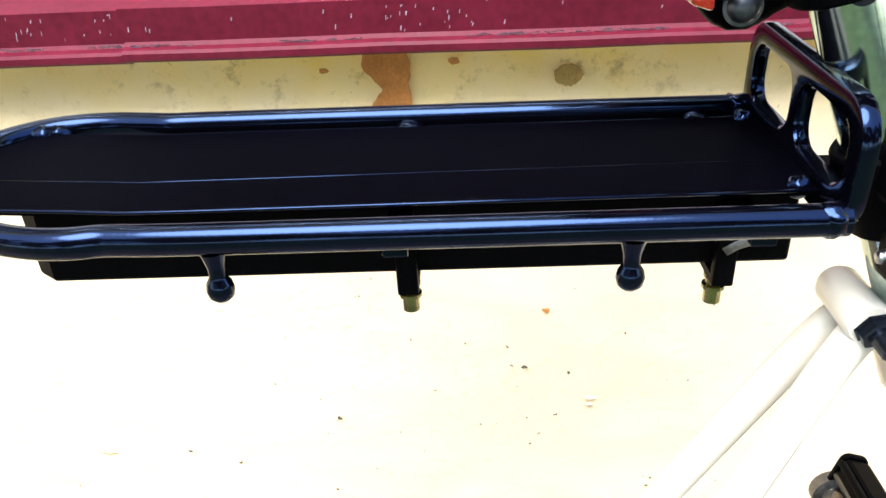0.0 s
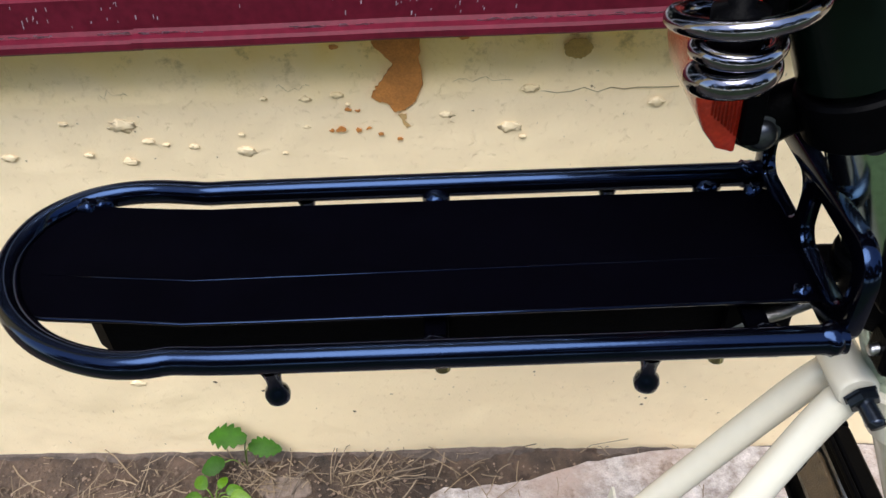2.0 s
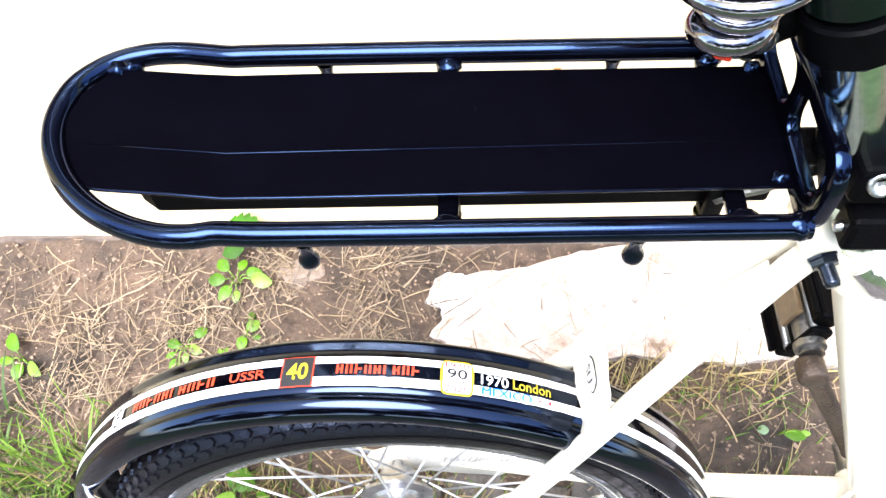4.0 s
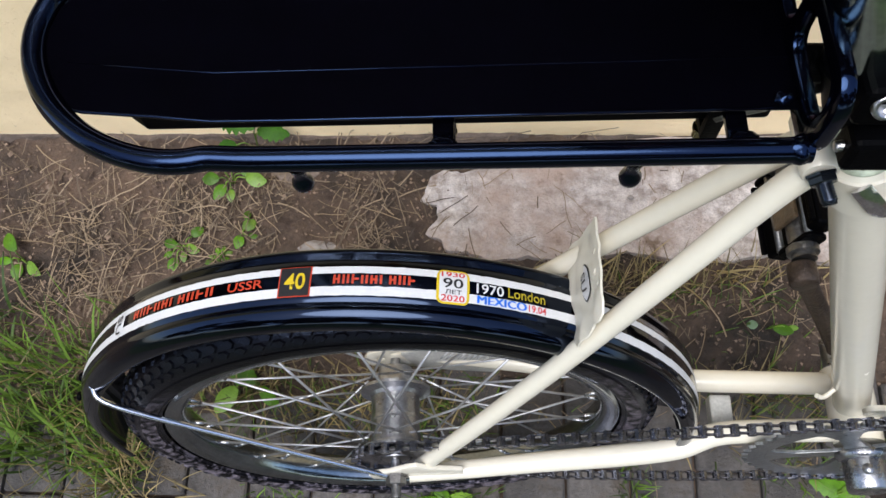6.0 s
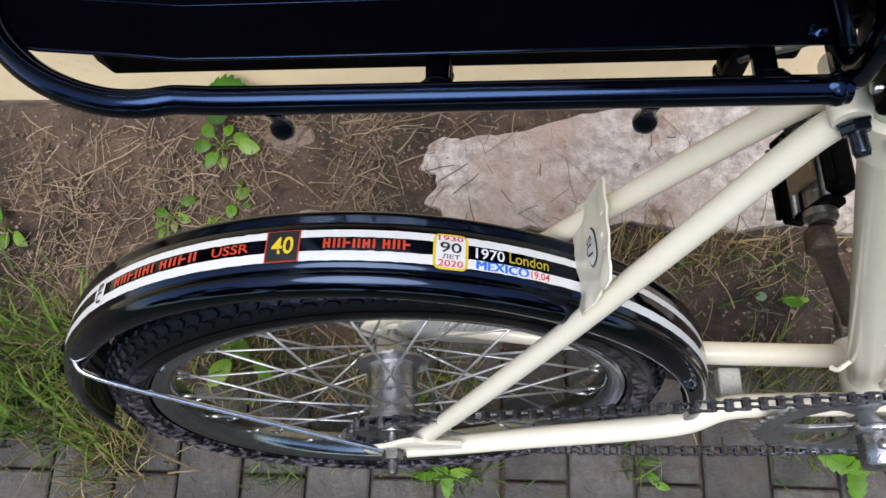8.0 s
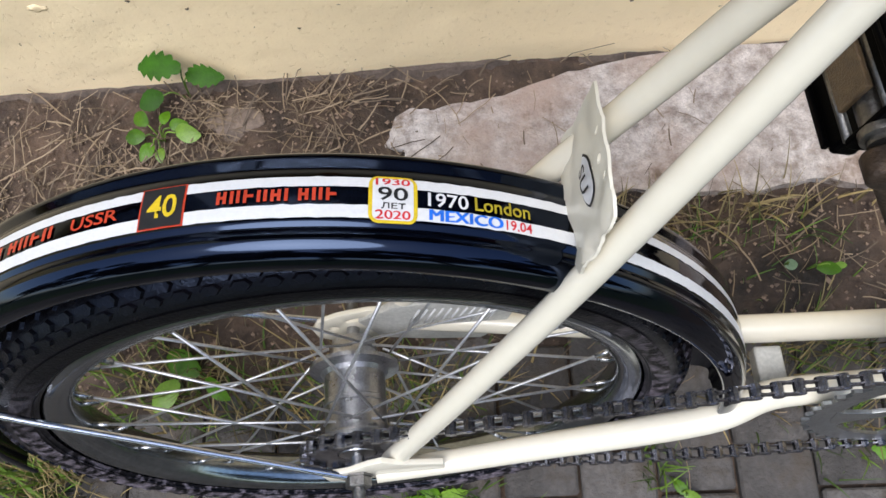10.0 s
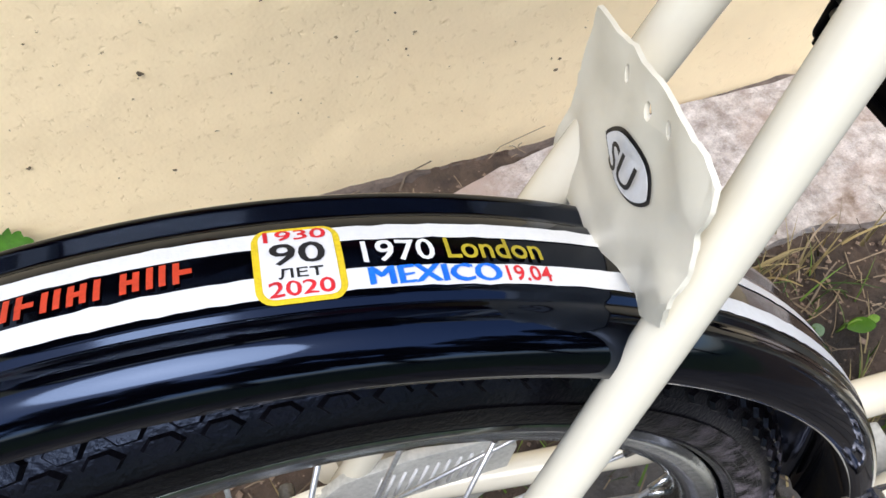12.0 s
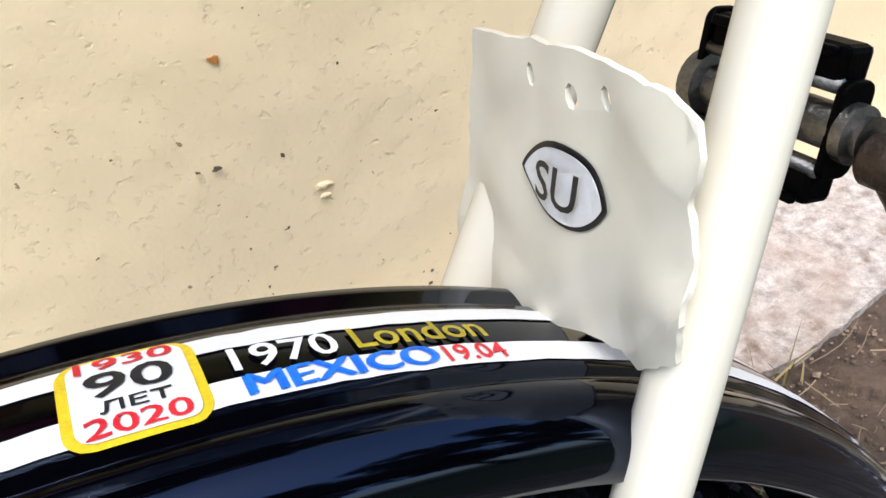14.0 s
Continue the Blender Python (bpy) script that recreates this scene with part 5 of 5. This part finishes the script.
def scuffs():
    bm = bmesh.new()
    r = random.Random(9)
    for i in range(420):
        x = r.uniform(-0.5, 0.55)
        if noise.noise(Vector((x * 9, 0, 4))) < -0.12:
            continue
        z = 0.6703 + r.uniform(-0.0006, 0.0012)
        L, h = r.uniform(0.002, 0.010), r.uniform(0.0005, 0.0013)
        y = WALL_Y - 0.0322 - (0.0014 if x > -0.14 else 0)
        vs = [bm.verts.new((x + dx, y - dy, z + dz)) for dx, dy, dz in ((0, 0, 0), (L, 0, 0), (L * 0.8, 0.0006, h), (L * 0.2, 0.0006, h))]
        bm.faces.new(vs)
    for i in range(70):
        x = r.choice([r.uniform(-0.30, -0.14), r.uniform(0.04, 0.13), r.uniform(-0.5, 0.5)])
        z = r.uniform(0.674, 0.694)
        y = WALL_Y - 0.0304 - (0.0012 if x > -0.14 else 0)
        L, h = r.uniform(0.0003, 0.0009), r.uniform(0.001, 0.004)
        vs = [bm.verts.new((x + dx, y, z + dz)) for dx, dz in ((0, 0), (L, 0.0005), (L * 1.6, h), (L * 0.5, h * 0.9))]
        bm.faces.new(vs)
    tagged(part("scuff_marks", bm, SCUFF, smooth=False), "whitish scuffs and scraped dirt on the maroon sill", "scuffs", kind="stuff")


scuffs()


def wall_foot():
    # ragged ridge added for the dark line in the corner of wall and ground
    bm = bmesh.new()
    rows = []
    for i in range(281):
        x = -1.4 + 0.01 * i
        h = 0.004 + 0.005 * noise.noise(Vector((x * 7, 0, 0))) + 0.005 * noise.noise(Vector((x * 40, 0, 1)))
        d = 0.008 + 0.006 * noise.noise(Vector((x * 9, 3, 0))) + 0.003 * noise.noise(Vector((x * 50, 3, 0)))
        rows.append([bm.verts.new(p) for p in ((x, WALL_Y + 0.004, 0.056 + h), (x, WALL_Y - 0.003, 0.056 + h * 0.9), (x, WALL_Y - d * 0.5, 0.056 + h * 0.4), (x, WALL_Y - d - 0.004, 0.048))])
    for a, b in zip(rows, rows[1:]):
        for k in range(3):
            bm.faces.new((a[k], a[k + 1], b[k + 1], b[k]))
    bmesh.ops.recalc_face_normals(bm, faces=bm.faces)
    tagged(part("wall_foot", bm, material("foot_ridge_brown", (0.16, 0.12, 0.095), 0.95, 0, 40, 0.5, 1.0, 200)), "ragged dark grey-brown ridge along the wall foot", "mortar", kind="structure")


wall_foot()


# ---- plants ----
LEAFDARK = material("leaf_dark", (0.030, 0.098, 0.003), 0.60, 0, 60, 0.6, 0.3, 300, spec=0.2, rand=0.3, fine_mix=0.3)
LEAFGREY = material("leaf_grey", (0.17, 0.25, 0.13), 0.5, 0, 60, 0.8, 0.3, 300)


def leaf_blade(bm, base, direction, length, width, up, lobes=0.0, droop=0.3, seed=0):
    """A veined leaf: two halves folded along the midrib, edge toothed by lobes."""
    d = Vector(direction).normalized()
    side = d.cross(Vector(up)).normalized()
    nrm = side.cross(d).normalized()
    n = 26 if lobes else 10
    rows = []
    for i in range(n + 1):
        t = i / n
        w = width * math.sin(math.pi * min(1, t * 0.92 + 0.06)) ** 0.75
        if lobes:
            w *= 1 - lobes * 1.3 * ((t * 5.2 + seed * 0.3) % 1.0) ** 1.3
        c = Vector(base) + d * length * t - Vector((0, 0, 1)) * droop * length * t * t
        rows.append((bm.verts.new(c - side * w + nrm * w * 0.25), bm.verts.new(c), bm.verts.new(c + side * w + nrm * w * 0.25)))
    for a, b in zip(rows, rows[1:]):
        bm.faces.new((a[0], a[1], b[1], b[0]))
        bm.faces.new((a[1], a[2], b[2], b[1]))
    return bm


def plant(name, base, leaves, label, mat=None):
    """A weed: stems and leaves from one root. leaves: tip position, width, lobes."""
    gz = base[2]
    stem = bmesh.new()
    for tip, w, lobes, L in leaves:
        tip = Vector(tip)
        out = Vector((tip.x - base[0], tip.y - base[1], 0))
        start = tip - (out.normalized() * L * 0.5 if out.length > 1e-4 else Vector((0, 0, 0)))
        sweep(stem, smooth_line([base, Vector(base).lerp(start, 0.5) + Vector((0, 0, 0.012)), start], 4), 0.0009, 6)
    root = part(name, stem, GRASS)
    tagged(root, label, "plant", group="weeds by the wall")
    for i, (tip, w, lobes, L) in enumerate(leaves):
        tip = Vector(tip)
        out = Vector((tip.x - base[0], tip.y - base[1], 0))
        if out.length < 1e-4:
            out = Vector((0, -1, 0))
        d = out.normalized() + Vector((0, 0, 0.25))
        start = tip - out.normalized() * L * 0.5
        bm = leaf_blade(bmesh.new(), start, d, L, w, (0, -0.6, 0.8), lobes, 0.35, i)
        part("leaf", bm, mat or (LEAFPALE if i % 3 == 1 else LEAF), root)


plant("dandelion", (-0.205, 0.390, 0.052), [((-0.216, 0.392, 0.122), 0.017, 0.35, 0.052), ((-0.172, 0.390, 0.100), 0.014, 0.25, 0.042), ((-0.240, 0.376, 0.080), 0.012, 0.1, 0.030)], "green dandelion plant growing against the wall foot", LEAFDARK)
plant("weed", (-0.232, 0.338, 0.052), [((-0.259, 0.338, 0.070), 0.009, 0, 0.024), ((-0.195, 0.334, 0.078), 0.011, 0, 0.028), ((-0.207, 0.346, 0.076), 0.008, 0, 0.020), ((-0.246, 0.320, 0.066), 0.008, 0.1, 0.024), ((-0.230, 0.316, 0.064), 0.006, 0, 0.018), ((-0.250, 0.356, 0.078), 0.009, 0, 0.024), ((-0.226, 0.360, 0.070), 0.006, 0, 0.018)], "small round-leaved green weed in the earth")
plant("weed", (-0.285, 0.246, 0.050), [((-0.302, 0.250, 0.064), 0.007, 0, 0.020), ((-0.272, 0.243, 0.062), 0.007, 0, 0.018), ((-0.268, 0.266, 0.064), 0.007, 0, 0.018), ((-0.297, 0.222, 0.058), 0.007, 0, 0.020), ((-0.283, 0.232, 0.060), 0.005, 0, 0.014), ((-0.305, 0.236, 0.058), 0.004, 0, 0.014)], "small round-leaved green weed in the earth")
plant("weed", (-0.210, 0.262, 0.050), [((-0.214, 0.252, 0.062), 0.007, 0, 0.018), ((-0.201, 0.276, 0.064), 0.008, 0, 0.019), ((-0.206, 0.290, 0.062), 0.005, 0, 0.014), ((-0.196, 0.262, 0.060), 0.004, 0, 0.012)], "small round-leaved green weed in the earth")
plant("clover", (-0.236, 0.231, 0.050), [((-0.236 + 0.017 * math.cos(0.7 * i) * (0.5 + 0.5 * (i % 3) / 2), 0.231 + 0.012 * math.sin(0.7 * i), 0.055 + 0.0015 * (i % 4)), 0.0035, 0.2, 0.011) for i in range(14)], "low bright green rosette in the earth")
plant("weed", (-0.495, 0.228, 0.050), [((-0.512, 0.250, 0.066), 0.010, 0, 0.032), ((-0.476, 0.214, 0.062), 0.009, 0, 0.024), ((-0.498, 0.210, 0.060), 0.008, 0, 0.022), ((-0.520, 0.226, 0.058), 0.006, 0, 0.022)], "small green weed with oval leaves")
plant("weed", (0.440, 0.150, 0.050), [((0.458, 0.147, 0.060), 0.007, 0, 0.026), ((0.470, 0.150, 0.058), 0.004, 0, 0.014)], "two-leaved yellow-green seedling in the earth")
plant("weed", (0.419, 0.153, 0.050), [((0.422, 0.153, 0.060), 0.006, 0, 0.014)], "tiny grey-green seedling in the earth", LEAFGREY)
plant("weed", (-0.19, 0.085, 0.030), [((-0.195, 0.088, 0.050), 0.017, 0.1, 0.045), ((-0.215, 0.055, 0.04), 0.012, 0, 0.04), ((-0.16, 0.06, 0.04), 0.010, 0, 0.035)], "green weed seen between the spokes")
plant("weed", (0.06, -0.052, 0.0), [((0.050, -0.045, 0.016), 0.008, 0.2, 0.03), ((0.075, -0.050, 0.014), 0.008, 0.2, 0.03), ((0.060, -0.066, 0.012), 0.008, 0.2, 0.03), ((0.035, -0.055, 0.012), 0.007, 0.2, 0.03)], "low green weed between the paving stones")
plant("weed", (0.52, -0.035, 0.0), [((0.505, -0.030, 0.020), 0.014, 0.25, 0.05), ((0.535, -0.030, 0.020), 0.014, 0.25, 0.05), ((0.52, -0.055, 0.016), 0.012, 0.25, 0.045)], "low green weed between the paving stones")
plant("weed", (0.30, -0.058, 0.0), [((0.296, -0.052, 0.012), 0.006, 0.2, 0.02), ((0.306, -0.060, 0.012), 0.006, 0.2, 0.02)], "tiny green weed between the paving stones")


def blades(name, spots, count, length, mat, label, seed, flat=0.0, width=0.0016):
    """A stuff of grass blades or straws, scattered round spots (x, y, spread x, spread y, weight)."""
    r = random.Random(seed)
    verts, faces = [], []
    total = sum(s[4] for s in spots)
    for _ in range(count):
        q = r.uniform(0, total)
        for s in spots:
            q -= s[4]
            if q <= 0:
                break
        x, y = r.gauss(s[0], s[2]), r.gauss(s[1], s[3])
        if y > WALL_Y - 0.006 or (flat and noise.noise(Vector((x * 13, y * 13, 2))) + 0.5 * noise.noise(Vector((x * 40, y * 40, 5))) < r.uniform(-0.25, 0.15)):
            continue
        z = max(0.0, ground_height(x, y)) if y < 0.09 else ground_height(x, y)
        L = length * (r.uniform(0.45, 1.25) if not flat else 0.25 + 1.9 * r.random() ** 2.2)
        a = r.uniform(0, 2 * math.pi)
        lean = r.uniform(0.2, 1.0) if not flat else r.uniform(1.25, 1.52)
        w = width * (r.uniform(0.6, 1.3) if not flat else r.uniform(0.5, 1.8))
        side = Vector((-math.sin(a), math.cos(a), 0)) * w * 0.5
        p = Vector((x, y, z + 0.001 + (r.uniform(0.0, 0.010) if flat else 0)))
        k0 = len(verts)
        n = 4
        for i in range(n + 1):
            t = i / n
            ang = lean * (0.4 + 0.9 * t) if not flat else lean
            if i:
                p = p + Vector((math.cos(a) * math.sin(ang), math.sin(a) * math.sin(ang), math.cos(ang))) * L / n
                if flat:
                    a += r.uniform(-0.25, 0.25)
            if p.y > WALL_Y - 0.003:
                p.y = WALL_Y - 0.003
            g = max(ground_height(p.x, p.y), 0.0 if p.y < 0.09 else -1) + 0.0015
            if p.z < g:
                p.z = g
            taper = (1 - t) ** 0.6 if not flat else 1.0
            sd = side * max(0.12, taper)
            verts += [tuple(p - sd), tuple(p + sd + Vector((0, 0, w * 0.3)))]
        for i in range(n):
            b = k0 + 2 * i
            faces.append((b, b + 1, b + 3, b + 2))
    me = bpy.data.meshes.new(name)
    me.from_pydata(verts, [], faces)
    me.materials.append(mat)
    ob = new(name, me)
    return tagged(ob, label, "grass", kind="stuff")


def island_tint(m, lo, hi):
    """Varies a material from one blade to the next."""
    n, l = m.node_tree.nodes, m.node_tree.links
    b = n["Principled BSDF"]
    src = b.inputs["Base Color"].links[0].from_socket
    geo = n.new("ShaderNodeNewGeometry")
    ramp = n.new("ShaderNodeValToRGB")
    ramp.color_ramp.elements[0].color, ramp.color_ramp.elements[1].color = (*lo, 1), (*hi, 1)
    l.new(geo.outputs["Random Per Island"], ramp.inputs[0])
    mx = n.new("ShaderNodeMix")
    mx.data_type = "RGBA"
    mx.inputs[0].default_value = 0.8
    l.new(src, mx.inputs[6])
    l.new(ramp.outputs[0], mx.inputs[7])
    l.new(mx.outputs[2], b.inputs["Base Color"])


island_tint(GRASS, (0.018, 0.042, 0.005), (0.17, 0.29, 0.028))
island_tint(STRAW, (0.035, 0.022, 0.015), (0.29, 0.21, 0.13))
DRYGRASS = material("dry_grass", (0.34, 0.27, 0.13), 0.6, 0, 30, 0.5)
island_tint(DRYGRASS, (0.06, 0.05, 0.018), (0.40, 0.30, 0.13))
blades("long_grass", [(-0.42, 0.05, 0.05, 0.04, 5), (-0.50, 0.08, 0.05, 0.04, 5), (-0.36, -0.01, 0.025, 0.03, 3), (-0.46, 0.0, 0.05, 0.02, 4), (-0.58, 0.06, 0.06, 0.05, 4), (-0.30, 0.10, 0.04, 0.03, 1)], 300, 0.085, GRASS, "long green grass at the corner of the paving", 13, width=0.0042)
blades("grass", [(-0.47, 0.10, 0.05, 0.035, 5), (-0.43, 0.04, 0.05, 0.03, 5), (-0.50, 0.02, 0.04, 0.02, 3), (-0.345, -0.01, 0.025, 0.03, 3), (-0.20, 0.05, 0.05, 0.03, 3), (-0.33, 0.09, 0.05, 0.03, 2), (-0.05, 0.05, 0.08, 0.03, 3), (0.06, 0.06, 0.05, 0.03, 2), (-0.14, -0.055, 0.02, 0.008, 1), (0.06, -0.055, 0.035, 0.008, 1.6), (0.28, -0.03, 0.01, 0.02, 1), (0.47, 0.06, 0.05, 0.03, 2), (0.36, 0.19, 0.05, 0.02, 1.5), (0.40, 0.10, 0.06, 0.03, 1.0), (0.22, 0.13, 0.06, 0.03, 1.2), (0.47, -0.01, 0.02, 0.02, 1.0), (-0.62, 0.10, 0.06, 0.06, 3)], 1600, 0.045, GRASS, "tufts of green grass along the paving edge", 3, width=0.0020)
blades("dry_grass", [(-0.345, -0.02, 0.03, 0.04, 4), (-0.43, 0.03, 0.06, 0.04, 3), (0.29, 0.205, 0.06, 0.016, 1.7), (0.40, 0.215, 0.05, 0.012, 0.8), (-0.02, 0.06, 0.09, 0.03, 4), (0.45, 0.06, 0.06, 0.03, 2), (-0.20, 0.06, 0.06, 0.03, 2), (0.19, 0.17, 0.06, 0.03, 0.6)], 1250, 0.058, DRYGRASS, "dry grass blades at the paving edge", 4, width=0.0022)
blades("straw", [(-0.30, 0.30, 0.14, 0.055, 9), (-0.10, 0.30, 0.08, 0.05, 3), (-0.42, 0.20, 0.10, 0.07, 5), (-0.06, 0.38, 0.10, 0.012, 1.2), (0.34, 0.18, 0.10, 0.030, 2.4), (-0.30, 0.14, 0.10, 0.04, 2), (0.05, 0.20, 0.08, 0.04, 2), (0.25, 0.33, 0.12, 0.04, 0.7), (0.2, 0.06, 0.2, 0.03, 1)], 3600, 0.032, STRAW, "scattered dry straw lying on the earth", 6, flat=1.0, width=0.0009)


def pebbles(count, seed):
    r = random.Random(seed)
    verts, faces = [], []
    for _ in range(count):
        x, y = r.uniform(-0.7, 0.75), r.uniform(0.06, 0.395)
        s = r.uniform(0.0008, 0.0028) * (1 if r.random() < 0.95 else 1.8)
        z = ground_height(x, y) + s * 0.25 + 0.004
        k = len(verts)
        for dx, dy, dz in ((1, 0, 0), (-1, 0, 0), (0, 1, 0), (0, -1, 0), (0, 0, 0.7), (0, 0, -0.7)):
            q = s * r.uniform(0.6, 1.2)
            verts.append((x + dx * q + r.uniform(-s, s) * 0.2, y + dy * q, z + dz * q * 0.6))
        for f in ((0, 2, 4), (2, 1, 4), (1, 3, 4), (3, 0, 4), (2, 0, 5), (1, 2, 5), (3, 1, 5), (0, 3, 5)):
            faces.append(tuple(k + i for i in f))
    me = bpy.data.meshes.new("crumbs")
    me.from_pydata(verts, [], faces)
    me.materials.append(EARTHCRUMB)
    tagged(new("earth_crumbs", me), "loose crumbs of brown earth and grit", "earth", kind="stuff")


EARTHCRUMB = material("earth_crumb", (0.17, 0.125, 0.09), 0.95, 0, 120, 0.5)
island_tint(EARTHCRUMB, (0.06, 0.04, 0.03), (0.30, 0.21, 0.15))
pebbles(5200, 8)


def stone(x, y, z, sx, sy, sz, seed, mat, label):
    bm = bmesh.new()
    bmesh.ops.create_icosphere(bm, subdivisions=4, radius=1)
    for v in bm.verts:
        k = 1 + 0.35 * noise.noise(v.co * 1.3 + Vector((seed, 0, 0))) + 0.08 * noise.noise(v.co * 5 + Vector((seed, 3, 0)))
        v.co = Vector((v.co.x * sx * k, v.co.y * sy * k, v.co.z * sz * k))
    bmesh.ops.translate(bm, vec=(x, y, z), verts=bm.verts)
    tagged(part("stone", bm, mat), label, "stone", group="stones in the earth")


stone(-0.155, 0.352, 0.052, 0.035, 0.022, 0.012, 1.0, material("brown_stone", (0.24, 0.18, 0.14), 0.9, 0, 50, 0.6, 0.8, 200), "flat brown stone half sunk in the earth")
stone(-0.114, 0.246, 0.052, 0.028, 0.013, 0.008, 4.0, STONE, "pale flat stone half sunk in the earth")
stone(0.285, 0.315, 0.066, 0.004, 0.003, 0.002, 2.0, STONE, "tiny pale pebble lying on the concrete")


# ---- trees across the yard, seen only as reflections in the gloss ----
def tree(x, y, h, seed):
    r = random.Random(seed)
    trunk = bmesh.new()
    sweep(trunk, [(x, y, -0.1), (x + 0.1, y, h * 0.3), (x, y + 0.1, h * 0.65)], [0.22, 0.16, 0.06], 10)
    for i in range(6):
        a = r.uniform(0, 6.28)
        z = h * r.uniform(0.3, 0.6)
        sweep(trunk, [(x, y, z), (x + 0.9 * math.cos(a), y + 0.9 * math.sin(a), z + 0.8), (x + 1.4 * math.cos(a), y + 1.4 * math.sin(a), z + 1.5)], [0.07, 0.05, 0.02], 6)
    t = new("tree")
    tagged(t, "dark leafy tree standing across the yard", "tree", group="trees across the yard")
    part("trunk", trunk, BARK, t)
    verts, faces = [], []
    clumps = [(x + r.uniform(-1.9, 1.9), y + r.uniform(-1.2, 1.2), h * r.uniform(0.28, 0.95), r.uniform(0.4, 0.9)) for _ in range(26)]
    for _ in range(7000):
        cx, cy, cz, cr = r.choice(clumps)
        d = Vector((r.gauss(0, 1), r.gauss(0, 1), r.gauss(0, 1))).normalized() * cr * r.uniform(0.6, 1.05)
        p = Vector((cx, cy, cz)) + d
        u = Vector((r.uniform(-1, 1), r.uniform(-1, 1), r.uniform(-1, 1))).normalized() * 0.15
        w = u.cross(Vector((r.uniform(-1, 1), r.uniform(-1, 1), r.uniform(-1, 1)))).normalized() * 0.10
        k = len(verts)
        verts += [tuple(p - u), tuple(p + w), tuple(p + u), tuple(p - w)]
        faces.append((k, k + 1, k + 2, k + 3))
    me = bpy.data.meshes.new("crown")
    me.from_pydata(verts, [], faces)
    me.materials.append(FOLIAGE)
    new("crown", me).parent = t


BARK = material("bark", (0.09, 0.07, 0.05), 0.9, 0, 5, 0.5, 0.8, 40)
FOLIAGE = material("foliage", (0.022, 0.038, 0.012), 0.6, 0, 3, 0.5)
for i, (x, y, h) in enumerate(((-9.0, -5.0, 6.6), (-6.5, -7.0, 6.0), (-3.6, -8.0, 7.4), (-0.8, -7.6, 5.6), (1.8, -8.2, 7.8), (4.6, -7.4, 6.2), (7.4, -6.8, 7.0), (9.5, -4.6, 6.6))):
    tree(x, y, h, 20 + i)


# ---- paving, last ----
def build_paving():
    base = part("paving", box((2.6, 1.0, 0.02), (0.0, -0.42, -0.035)), EARTH, smooth=False)
    tagged(base, "narrow grey concrete paving stones with earthy joints", "paving", kind="structure")
    w, L, g = 0.0775, 0.155, 0.0035
    proto = None
    r = random.Random(2)
    cols = int(2.4 / w)
    for i in range(cols):
        x = -1.2 + w * (i + 0.5) + 0.0055
        shift = -0.0145 if i % 2 == 0 else -0.0575
        for j in range(-5, 1):
            y = shift + L * (j + 0.5)
            if y - L / 2 > 0.07:
                continue
            m = pose(x, y, -0.0165 + r.uniform(-0.0015, 0.0012), r.uniform(-0.5, 0.5), r.uniform(-0.6, 0.6), r.uniform(-0.6, 0.6))
            if proto is None:
                bm = box((w - g, L - g, 0.032), (0, 0, 0), 0.0025, segments=1)
                proto = part("paver", bm, PAVER, base, smooth=False)
                proto.matrix_basis = m
            else:
                share("paver", proto, m, base)


build_paving()
